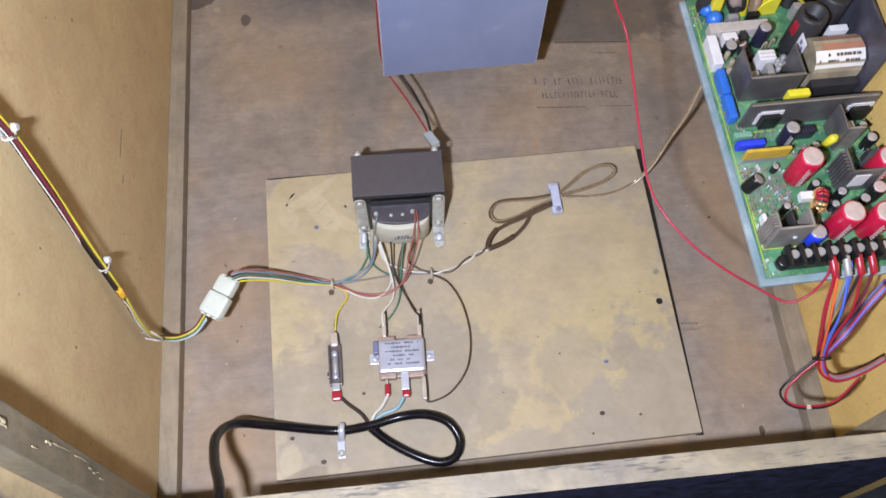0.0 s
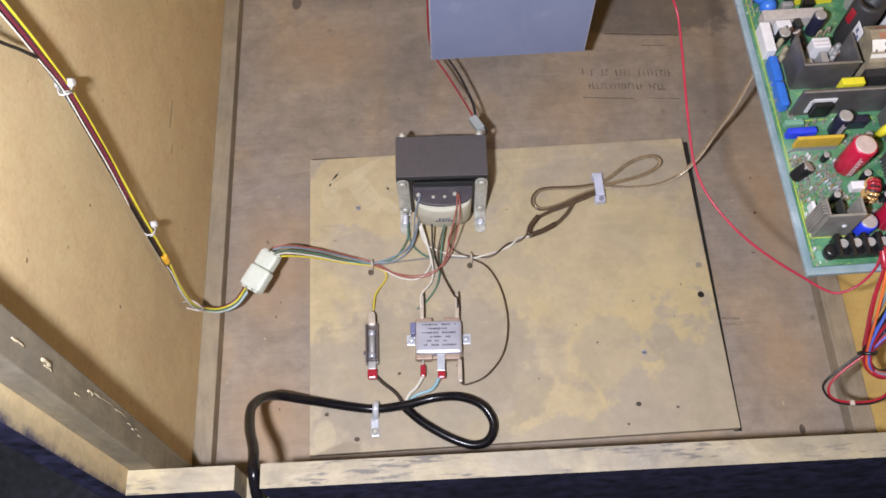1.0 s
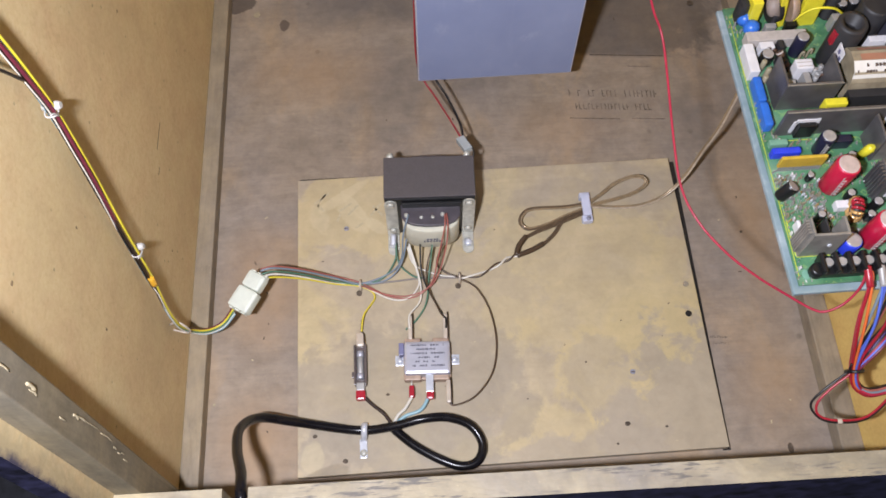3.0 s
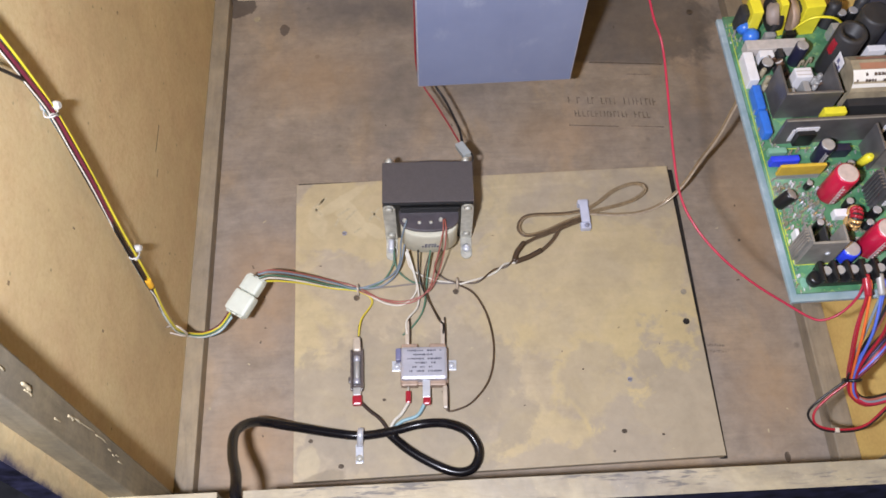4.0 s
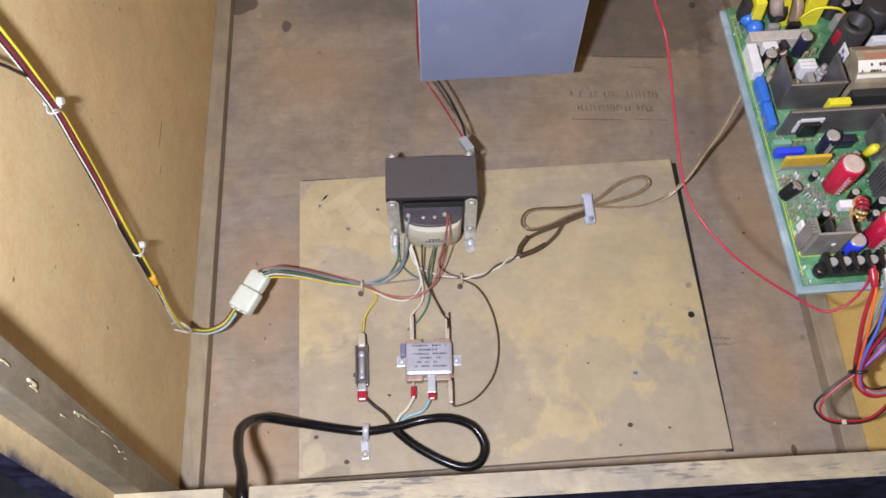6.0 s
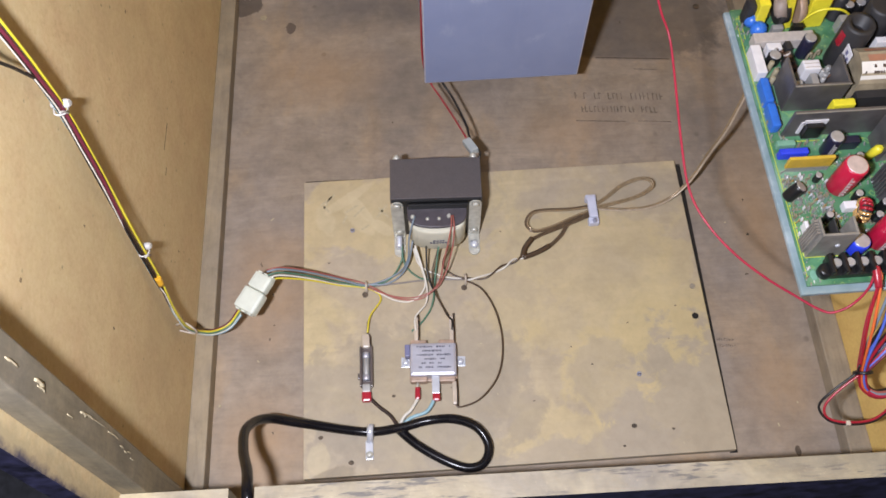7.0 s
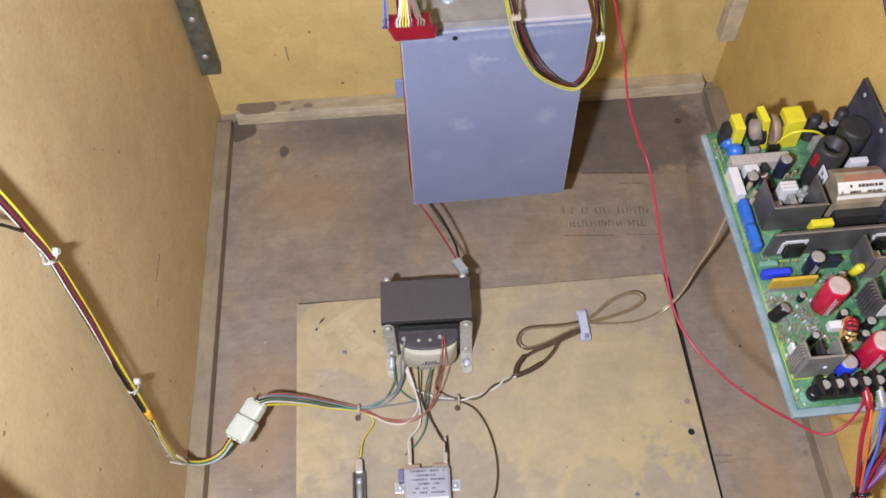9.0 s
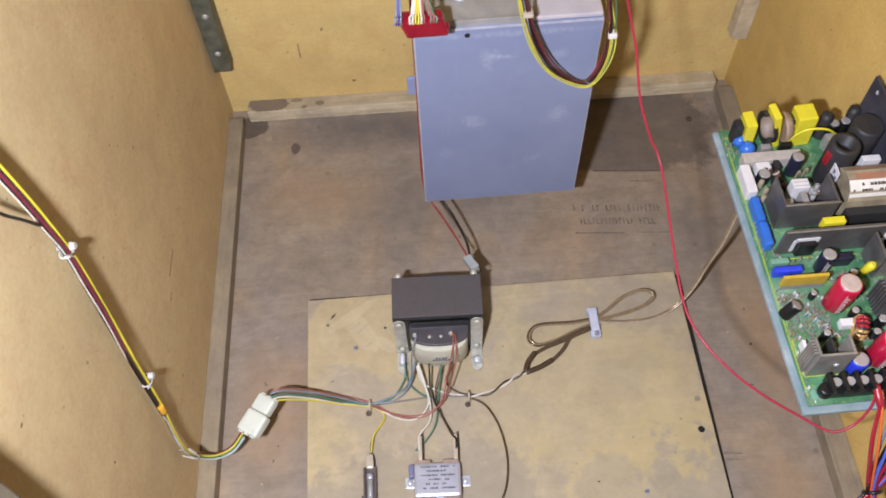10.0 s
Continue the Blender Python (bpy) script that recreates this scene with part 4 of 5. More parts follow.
coil = part("coil", coil_end(TY0, -0.0295), M_cream, trafo, "cream paper-wrapped coil")
part("coil", coil_end(TY1, 0.010), M_fibre, trafo, "dark rear coil end")
bm = coil_end(TY0, -0.0250)
for v in bm.verts:
    v.co.z = 0.0712 + (v.co.z - 0.029) * 0.10
    v.co.x = -0.0635 + (v.co.x + 0.0635) * 1.03
part("bobbin_flange", bm, M_fibre, trafo, "dark fibre bobbin flange")
part("bobbin_band", boxed(-0.094, -0.031, TY0 - 0.0035, TY0 - 0.0003, 0.060, 0.0830, bevel=0.001), M_black, trafo)
for k, (x0, x1, z) in enumerate(((-0.069, -0.058, 0.0520), (-0.072, -0.054, 0.0475))):
    x, rnd = x0, random.Random(k)
    while x < x1:
        w = rnd.uniform(0.0015, 0.003)
        part("print_bar", boxed(x, x + w, TY0 - 0.0301, TY0 - 0.0291, z - 0.001, z + 0.001), M_label_ink, coil)
        x += w + 0.0009
for x in (-0.0895, -0.0515):
    part("solder_lug", lathe(bmesh.new(), (x, TY0 - 0.0125, 0.0742), [(0.0026, 0), (0.0024, 0.0025), (0.0014, 0.0042)], 10), M_steel, trafo)
for x in (-0.074, -0.062):
    part("solder_blob", lathe(bmesh.new(), (x, TY0 - 0.015, 0.0750), [(0.0022, 0), (0.0018, 0.001), (0.0006, 0.0018)], 10), M_steel, trafo)
for sx in (TX0 + 0.0068, TX1 - 0.0068):
    bm = boxed(sx - 0.0066, sx + 0.0066, TY0 - 0.0022, TY0 - 0.0002, 0.0106, TZ - 0.0075, bevel=0.0006)
    rod(bm, (sx, TY0 - 0.0004, TZ - 0.0078), 0.0065, 0.0015, 18, (0, -1, 0))
    brick_box(bm, sx - 0.0062, sx + 0.0062, TY0 - 0.022, TY0 - 0.0022, 0.0102, 0.0124, bevel=0.0006)
    rod(bm, (sx, TY0 - 0.0215, 0.0103), 0.0061, 0.0018, 16)
    foot = part("bracket", bm, M_steel, trafo, "zinc-plated steel foot bracket")
    for z in (TZ - 0.0065, 0.024):
        bm = lathe(bmesh.new(), (sx, TY0 - 0.0022, z), [(0.0042, 0), (0.0042, 0.0024), (0.0028, 0.0036)], 6, (0, -1, 0))
        part("bolt", bm, M_steel, foot)
    bm = lathe(bmesh.new(), (sx, TY0 - 0.0150, 0.0124), [(0.0048, 0), (0.0048, 0.0018), (0.002, 0.0030)], 14)
    part("screw", bm, M_chrome, foot)
    part("nut", lathe(bmesh.new(), (sx, TY1, TZ - 0.0065), [(0.0042, 0), (0.0042, 0.003), (0.0025, 0.006)], 6, (0, 1, 0.4)), M_steel, trafo)
bm = tube(bmesh.new(), [(-0.106, 0.500, 0.026), (-0.1055, 0.512, 0.030)], 0.0034, 10, 4)
part("ring_terminal", bm, M_chrome, trafo, "crimped ring terminal")

# ---- line filter ----
emi = thing("line_filter", (-0.080, 0.372, 0.010), "small silver metal line filter with printed top", "line filter")
EM = pose(-0.0803, 0.3715, 0, 0, 0, -2.5)


def ep(name, bm, mat, label="", parent=None):
    bmesh.ops.transform(bm, matrix=EM, verts=bm.verts)
    return part(name, bm, mat, parent or emi, label)


can = ep("can", boxed(-0.0238, 0.0238, -0.0175, 0.0175, 0.0135, 0.0275, bevel=0.003), M_can)
ep("base_rim", boxed(-0.0246, 0.0246, -0.0205, 0.0200, 0.0102, 0.0165, bevel=0.0012), M_copper, "brown base")
for x in (-0.015, 0.014):
    ep("end_boss", boxed(x - 0.0085, x + 0.0085, 0.0160, 0.0225, 0.0115, 0.0225, bevel=0.0015), M_copper, "brown terminal boss")
    ep("end_boss", boxed(x - 0.0085, x + 0.0085, -0.0225, -0.0165, 0.0115, 0.0220, bevel=0.0015), M_copper, "brown terminal boss")
for s in (-1, 1):
    bm = boxed(-0.005, 0.005, -0.0055, 0.0055, 0, 0.0013, bevel=0.0005)
    lathe(bm, (0, 0, 0.0013), [(0.0034, 0), (0.003, 0.001), (0.001, 0.0018)], 12)
    bmesh.ops.translate(bm, verts=bm.verts, vec=(s * 0.0285, 0.002, 0.0101))
    ep("mounting_ear", bm, M_chrome, "screwed mounting ear")
ep("side_tab", boxed(-0.0295, -0.0240, 0.005, 0.018, 0.0115, 0.022, bevel=0.001), M_violet, "violet plastic side tab")
rnd = random.Random(4)
for r in range(6):
    x = -0.018 + (0.001, 0.007, 0.001, 0.009, 0.006, 0.003)[r]
    y = 0.0130 - 0.0044 * r
    end = 0.018 - (0.006 if r in (1, 3, 4) else 0)
    while x < end:
        w = rnd.uniform(0.0007, 0.0024)
        up = rnd.uniform(0.0006, 0.0011)
        ep("print_bar", boxed(x, min(x + w, end), y - up, y + up, 0.0274, 0.0278), M_label_ink, "", can)
        x += w + rnd.uniform(0.0003, 0.0008) + (0.0035 if rnd.random() < 0.12 else 0)
for x, y0, y1, mat, lab in ((-0.0170, 0.022, 0.049, M_clear, "clear sleeve"), (0.0200, 0.022, 0.050, M_clear, "clear sleeve"), (0.0215, -0.046, -0.022, M_clear, "clear sleeve"), (-0.0165, -0.040, -0.027, W_crimp, "red crimp sleeve")):
    ep("terminal_sleeve", boxed(x - 0.0028, x + 0.0028, y0, y1, 0.0150, 0.0205, bevel=0.0018), mat, lab)
    if mat is M_clear:
        ep("lead", tube(bmesh.new(), [(x + 0.0022, y0 - 0.002, 0.0200), (x + 0.0024, (y0 + y1) / 2, 0.0205), (x + 0.0020, y1 + 0.002, 0.0200)], 0.0007, 6, 4), W_dkbrown, "thin dark lead")
ep("terminal_sleeve", boxed(-0.0015, 0.0065, -0.043, -0.0345, 0.0185, 0.0245, bevel=0.002), W_crimp, "red crimp sleeve")
ep("ground_strap", boxed(-0.0018, 0.0060, -0.0355, -0.0165, 0.0228, 0.0243, bevel=0.0006), M_chrome, "bright ground strap")
ep("pin", boxed(-0.0172, -0.0158, -0.030, -0.020, 0.0165, 0.0185), M_steel)

# ---- fuse holder ----
fuse = thing("fuse_holder", (-0.150, 0.371, 0.010), "smoky plastic inline fuse holder on the panel", "fuse holder")
FM = pose(-0.1497, 0.371, 0, 0, 0, -1.0)
fuse_parts = [("body", boxed(-0.0060, 0.0060, -0.0215, 0.0215, 0.0104, 0.0150, bevel=0.0012), M_smoke), ("sleeve", boxed(-0.0042, 0.0042, 0.0205, 0.036, 0.0115, 0.0185, bevel=0.002), M_clear), ("cap", boxed(-0.0050, 0.0050, -0.037, -0.0265, 0.0112, 0.0195, bevel=0.002), W_crimp), ("ferrule", boxed(-0.0042, 0.0042, -0.0275, -0.0190, 0.0120, 0.0200, bevel=0.001), M_galv), ("fuse_tube", rod(bmesh.new(), (0, -0.0150, 0.0165), 0.0034, 0.030, 12, (0, 1, 0)), M_galv), ("clip", boxed(-0.0092, -0.0066, -0.012, -0.006, 0.0104, 0.0150, bevel=0.0008), M_smoke), ("lead", tube(bmesh.new(), [(0.0020, 0.050, 0.016), (0.0015, 0.037, 0.017), (0.0040, 0.033, 0.0178), (0.0046, 0.021, 0.0180)], 0.0008, 6, 4), W_dkbrown)]
for side in (-1, 1):
    fuse_parts.append(("rail", boxed(side * 0.0056 - 0.0011, side * 0.0056 + 0.0011, -0.0215, 0.0215, 0.0150, 0.0205, bevel=0.0008), M_smoke))
    fuse_parts.append(("end_cap", rod(bmesh.new(), (0, side * 0.0120 - 0.003, 0.0168), 0.0038, 0.006, 12, (0, 1, 0)), M_can))
for nm, bm, mat in fuse_parts:
    bmesh.ops.transform(bm, matrix=FM, verts=bm.verts)
    part(nm, bm, mat, fuse)

# ---- power cord ----
cord = thing("mains_cable", (-0.14, 0.30, 0.010), "thick glossy black mains cable looped over the panel", "cable")
cord_run = [(-0.234, 0.165, -0.060), (-0.233, 0.180, 0.060), (-0.2325, 0.192, 0.140), (-0.2325, 0.203, 0.172), (-0.2335, 0.220, 0.182), (-0.238, 0.240, 0.163), (-0.249, 0.266, 0.130), (-0.2545, 0.294, 0.095), (-0.244, 0.311, 0.062), (-0.216, 0.312, 0.035), (-0.173, 0.306, 0.020), (-0.146, 0.303, 0.016), (-0.117, 0.304, 0.0215), (-0.089, 0.308, 0.026), (-0.063, 0.308, 0.024), (-0.041, 0.299, 0.020), (-0.031, 0.281, 0.017), (-0.037, 0.265, 0.016), (-0.053, 0.261, 0.0155), (-0.074, 0.269, 0.0155), (-0.099, 0.285, 0.015), (-0.1175, 0.302, 0.0145), (-0.121, 0.308, 0.0155)]
wire(cord, cord_run, 0.0046, M_cord, "cord", "", 9, 14)
wire(cord, [(-0.119, 0.305, 0.016), (-0.127, 0.318, 0.016), (-0.139, 0.329, 0.0155), (-0.149, 0.340, 0.0155)], 0.0018, W_dkbrown, "core_wire", "dark brown core wire")
wire(cord, [(-0.119, 0.306, 0.017), (-0.113, 0.316, 0.018), (-0.106, 0.322, 0.018), (-0.098, 0.334, 0.018)], 0.0017, W_white, "core_wire", "white core wire")
wire(cord, [(-0.117, 0.306, 0.018), (-0.106, 0.314, 0.019), (-0.090, 0.319, 0.020), (-0.081, 0.332, 0.0215)], 0.0019, W_cyan, "core_wire", "pale blue core wire")
cclip = thing("cord_clamp", (-0.149, 0.293, 0.010), "steel P-clamp screwed over the cord", "clamp")
bm = tube(bmesh.new(), [(-0.1475, 0.3095, 0.0105), (-0.1475, 0.3092, 0.018), (-0.1478, 0.303, 0.0222), (-0.148, 0.2965, 0.018), (-0.1485, 0.294, 0.0115)], 0.0016, 6, 6)
for v in bm.verts:
    v.co.x = -0.148 + (v.co.x + 0.148) * 2.1
part("band", bm, M_chrome, cclip)
part("foot", boxed(-0.1533, -0.1457, 0.2765, 0.2955, 0.0101, 0.0118, bevel=0.0007), M_chrome, cclip)
part("screw", lathe(bmesh.new(), (-0.1495, 0.2815, 0.0118), [(0.0036, 0), (0.0032, 0.0013), (0.0012, 0.0022)], 14), M_steel, cclip)

# ---- speaker cable ----
spk = thing("speaker_cable", (0.10, 0.53, 0.010), "clear twin speaker cable folded in loops under a clip", "cable")


def pair(pts, mat_a, mat_b, r=0.00115, sep=0.0011, twist=0.0, label=""):
    path = smooth_path(pts, 4)
    a, b = [], []
    for i, p in enumerate(path):
        d = (path[min(i + 1, len(path) - 1)] - path[max(i - 1, 0)]).normalized()
        s = d.cross(Vector((0, 0, 1))).normalized()
        w = math.cos(twist * i) * s + math.sin(twist * i) * Vector((0, 0, 1))
        a.append(p + w * sep)
        b.append(p - w * sep)
    wire(spk, a, r, mat_a, "conductor", label, 2)
    wire(spk, b, r, mat_b, "conductor", label, 2)


pair([(-0.039, 0.4635, 0.0145), (-0.018, 0.465, 0.0145), (0.002, 0.475, 0.015), (0.014, 0.481, 0.015), (0.026, 0.486, 0.015)], W_white, W_brown, 0.0011, 0.0016, 0.75)
pair([(0.026, 0.4855, 0.0145), (0.0325, 0.502, 0.0145), (0.049, 0.512, 0.014), (0.072, 0.520, 0.014), (0.108, 0.533, 0.0145)], W_gold_dark, W_gold_dark)
pair([(0.026, 0.4855, 0.014), (0.051, 0.494, 0.0135), (0.070, 0.509, 0.0135), (0.083, 0.525, 0.015), (0.108, 0.535, 0.0145)], W_gold_dark, W_gold_dark)
for pts in ([(0.025, 0.485, 0.0165), (0.029, 0.496, 0.0165), (0.038, 0.507, 0.0165)], [(0.026, 0.4845, 0.016), (0.042, 0.490, 0.0155), (0.056, 0.497, 0.0155)]):
    wire(spk, pts, 0.0031, W_brown, "splice_sleeve", "dark brown splice sleeve")
pair([(0.108, 0.537, 0.0165), (0.085, 0.529, 0.0165), (0.063, 0.520, 0.0165), (0.042, 0.515, 0.0185), (0.0335, 0.522, 0.020), (0.037, 0.533, 0.020), (0.049, 0.539, 0.020), (0.085, 0.540, 0.0175), (0.110, 0.543, 0.0165)], W_gold, W_gold_dark)
pair([(0.108, 0.541, 0.016), (0.128, 0.553, 0.017), (0.146, 0.565, 0.020), (0.165, 0.5695, 0.025), (0.178, 0.5675, 0.025), (0.180, 0.560, 0.022), (0.160, 0.550, 0.018), (0.112, 0.540, 0.0165)], W_gold, W_gold)
pair([(0.105, 0.542, 0.015), (0.128, 0.5385, 0.015), (0.148, 0.536, 0.016), (0.174, 0.537, 0.017), (0.200, 0.545, 0.022), (0.220, 0.557, 0.040), (0.236, 0.573, 0.065), (0.249, 0.584, 0.092), (0.258, 0.596, 0.130), (0.275, 0.62, 0.17), (0.345, 0.66, 0.20)], W_lead, W_gold)
sc = thing("speaker_cable_clip", (0.110, 0.537, 0.010), "translucent nylon clip over the speaker cable", "clip")
bm = boxed(0.1045, 0.1145, 0.526, 0.5535, 0.0180, 0.0225, bevel=0.0018)
brick_box(bm, 0.1035, 0.1155, 0.520, 0.5285, 0.0101, 0.0185, bevel=0.0018)
brick_box(bm, 0.1035, 0.1155, 0.5495, 0.556, 0.0101, 0.0205, bevel=0.0018)
part("body", bm, M_clip, sc)
part("nail", lathe(bmesh.new(), (0.1105, 0.5235, 0.0184), [(0.003, 0), (0.0026, 0.0012), (0.001, 0.0018)], 10), M_screw, sc)

# ---- power supply board ----
Z0 = 0.243
psu = thing("power_supply_board", (0.28, 0.47, 0.236), "green circuit board crowded with capacitors and heat sinks on a tray", "circuit board")
TURN = pose(0.2135, 0.333, 0, 0, 0, 0.35) @ pose(-0.2135, -0.333, 0)


def turned(bm):
    bmesh.ops.transform(bm, matrix=TURN, verts=bm.verts)
    return bm


bm = boxed(0.2135, 0.3455, 0.3330, 0.6220, 0.2335, 0.2385, bevel=0.0014)
tray = part("tray", turned(bm), C_tray, psu, "milky aqua acrylic tray")
pcb = part("board", turned(boxed(0.2178, 0.3445, 0.3385, 0.6200, 0.2405, Z0, bevel=0.0003)), C_board, psu, "green solder-masked board")
for x, y in ((0.222, 0.344), (0.222, 0.610), (0.338, 0.347), (0.338, 0.610)):
    part("standoff", turned(rod(bmesh.new(), (x, y, 0.2374), 0.003, 0.0034, 10)), M_white, psu)
structure("trim_8", boxed(XR - 0.035, XR, 0.36, 0.60, 0.2085, 0.2335), M_cleat, "softwood batten under the circuit board tray", "batten", CAB)


def drum(x, y, r, h, sleeve, top, tilt=(0, 0, 1), stripe=None):
    """A can capacitor: rolled rim, sleeve and a paler vented top."""
    bm = lathe(bmesh.new(), (x, y, Z0), [(r * 0.9, 0), (r, 0.0015), (r, h - 0.002), (r * 0.95, h - 0.0005), (r * 0.86, h)], 20, tilt)
    can = part("capacitor", bm, sleeve, psu)
    c = Vector((x, y, Z0)) + Vector(tilt).normalized() * (h + 0.00005)
    lid = lathe(bmesh.new(), c, [(r * 0.85, -0.001), (r * 0.85, 0.0003), (r * 0.75, 0.0004)], 20, tilt)
    part("cap_top", lid, top, can)
    if stripe:
        for i in range(7):
            bm = boxed(-0.0012, 0.0010, -r - 0.0010, -r + 0.0006, h * (0.12 + 0.115 * i), h * (0.16 + 0.115 * i)) if i < 6 else boxed(-0.0022, -0.0017, -r - 0.0008, -r + 0.0008, h * 0.08, h * 0.85)
            bmesh.ops.transform(bm, matrix=pose(x, y, Z0, 0, 0, -4), verts=bm.verts)
            part("stripe_mark", bm, stripe, can)
    return can


def slab(name, x0, x1, y0, y1, h, mat, z=0.0, bevel=0.0006, label=""):
    return part(name, boxed(x0, x1, y0, y1, Z0 + z, Z0 + z + h, bevel=bevel), mat, psu, label)


for x, y in ((0.2650, 0.4255), (0.2835, 0.3740), (0.3280, 0.4190), (0.3095, 0.3705)):
    drum(x, y, 0.0100, 0.037, C_red, C_top, (0.03, -0.02, 1), C_top)
drum(0.2625, 0.3675, 0.0075, 0.0165, C_ultra, C_grey_top)
drum(0.2205, 0.4185, 0.0056, 0.0160, M_black, C_grey_top, (0.55, 0.15, 1))
drum(0.2645, 0.4600, 0.0066, 0.0245, C_navy, C_grey_top, (0, 0, 1), C_grey_top)
drum(0.2690, 0.5635, 0.0060, 0.0245, C_navy, C_grey_top)
drum(0.2400, 0.5565, 0.0060, 0.0120, M_black, C_grey_top)
drum(0.3225, 0.4000, 0.0062, 0.0200, M_black, C_top)
drum(0.3300, 0.3880, 0.0055, 0.0100, C_tan, C_cement)
drum(0.3170, 0.6030, 0.0050, 0.0190, M_black, C_grey_top)
drum(0.3275, 0.6040, 0.0050, 0.0200, M_black, C_grey_top)
for x, y, rr, h in ((0.2460, 0.3945, 0.0034, 0.012), (0.2940, 0.4020, 0.0042, 0.014), (0.2870, 0.3925, 0.0036, 0.011), (0.3100, 0.3930, 0.0045, 0.016), (0.2860, 0.4480, 0.0038, 0.012), (0.3330, 0.4480, 0.0048, 0.017), (0.3310, 0.4620, 0.0040, 0.014), (0.2480, 0.4330, 0.0030, 0.009), (0.2760, 0.4130, 0.0036, 0.011), (0.2320, 0.5820, 0.0032, 0.010)):
    drum(x, y, rr, h, M_black, C_grey_top)
big = part("inductor", lathe(bmesh.new(), (0.2995, 0.5540, Z0), [(0.0125, 0), (0.0132, 0.002), (0.0132, 0.050), (0.0120, 0.052), (0.0085, 0.052), (0.0080, 0.040)], 24), C_ferrite, psu, "hollow black drum")
part("sticker", boxed(0.2855, 0.2880, 0.5480, 0.5540, Z0 + 0.030, Z0 + 0.044), W_crimp, big, "red sticker")
part("capacitor", lathe(bmesh.new(), (0.3262, 0.5725, Z0), [(0.0130, 0), (0.0134, 0.002), (0.0134, 0.050), (0.0120, 0.0525)], 24), C_ferrite, psu, "large black capacitor")
slab("film_capacitor", 0.318, 0.334, 0.545, 0.551, 0.036, C_white, label="white film capacitor")

# terminal strip with silver screws
strip = slab("terminal_strip", 0.2345, 0.3440, 0.3430, 0.3590, 0.007, M_black)
part("end_stop", lathe(bmesh.new(), (0.2320, 0.3480, Z0), [(0.0055, 0), (0.0060, 0.002), (0.0060, 0.008), (0.0045, 0.0095)], 14), M_black, strip)
for i in range(10):
    x = 0.2350 + 0.0108 * i
    part("divider", boxed(x - 0.0019, x + 0.0019, 0.3425, 0.3595, Z0 + 0.007, Z0 + 0.0150, bevel=0.0017), M_black, strip)
    if i < 9:
        part("clamp_screw", lathe(bmesh.new(), (x + 0.0054, 0.3520, Z0 + 0.007), [(0.0038, 0), (0.0038, 0.0046), (0.0034, 0.0052)], 12), M_galv, strip)

# finned heat sinks
def u_sink(x0, x1, y0, y1, h, ribs, mat, th=0.0022):
    sink = slab("heat_sink", x0, x1, y0, y0 + th, h, mat, bevel=0.0005)
    part("side_fin", boxed(x0, x0 + th, y0 + th + 0.0002, y1, Z0, Z0 + h, bevel=0.0005), mat, sink)
    part("side_fin", boxed(x1 - th, x1, y0 + th + 0.0002, y1, Z0, Z0 + h, bevel=0.0005), mat, sink)
    for i in range(ribs):
        y = y0 + 0.004 + (y1 - y0 - 0.006) * i / max(1, ribs - 1)
        part("rib", boxed(x0 - 0.0032, x0 - 0.0001, y - 0.0008, y + 0.0008, Z0 + 0.003, Z0 + h - 0.001), mat, sink)
    return sink


s1 = u_sink(0.2215, 0.2505, 0.3630, 0.3790, 0.038, 5, C_sink_grey)
part("rivet", lathe(bmesh.new(), (0.2400, 0.3629, Z0 + 0.020), [(0.0022, 0), (0.0014, 0.0012)], 10, (0, -1, 0)), M_chrome, s1)
slab("transistor", 0.231, 0.245, 0.3640, 0.3680, 0.020, M_black)
slab("driver_card", 0.2420, 0.2434, 0.372, 0.386, 0.022, C_ferrite)
slab("insulator", 0.2245, 0.2275, 0.3835, 0.3910, 0.010, C_white)
s2 = u_sink(0.2360, 0.2845, 0.5040, 0.5350, 0.036, 0, C_sink)
s3 = u_sink(0.2960, 0.3240, 0.4080, 0.4300, 0.034, 6, C_sink)
part("mica_sheet", boxed(0.301, 0.314, 0.4072, 0.4079, Z0 + 0.010, Z0 + 0.028), C_white, s3, "white insulating sheet")
plate = slab("heat_sink", 0.2300, 0.3420, 0.4775, 0.4805, 0.035, C_sink, label="long black heat sink plate")
for x in (0.2440, 0.3230):
    part("transistor", boxed(x, x + 0.015, 0.4720, 0.4773, Z0 + 0.004, Z0 + 0.021, bevel=0.0006), M_black, plate)
    part("clip", boxed(x - 0.002, x + 0.018, 0.4765, 0.4774, Z0 + 0.019, Z0 + 0.0245), C_white, plate, "white insulating clip")
    part("clip", boxed(x - 0.004, x - 0.001, 0.4765, 0.4774, Z0 + 0.006, Z0 + 0.022), C_white, plate, "white insulating clip")
wallsink = slab("heat_sink", 0.3400, 0.3430, 0.4980, 0.6140, 0.068, C_sink_dark, label="tall black heat sink at the wall")
for y in (0.601, 0.56):
    part("hole", lathe(bmesh.new(), (0.3399, y, Z0 + 0.060), [(0.0022, 0), (0.0018, 0.0006)], 10, (-1, 0, 0)), M_chrome, wallsink)
slab("bracket", 0.3040, 0.3062, 0.4470, 0.4725, 0.034, C_sink)
slab("bracket", 0.3064, 0.3200, 0.4480, 0.4500, 0.034, C_sink_grey)
part("trimmer", lathe(bmesh.new(), (0.2985, 0.4530, Z0), [(0.0036, 0), (0.0040, 0.015), (0.0022, 0.018)], 12, (0.2, -0.1, 1)), C_yellow, psu)

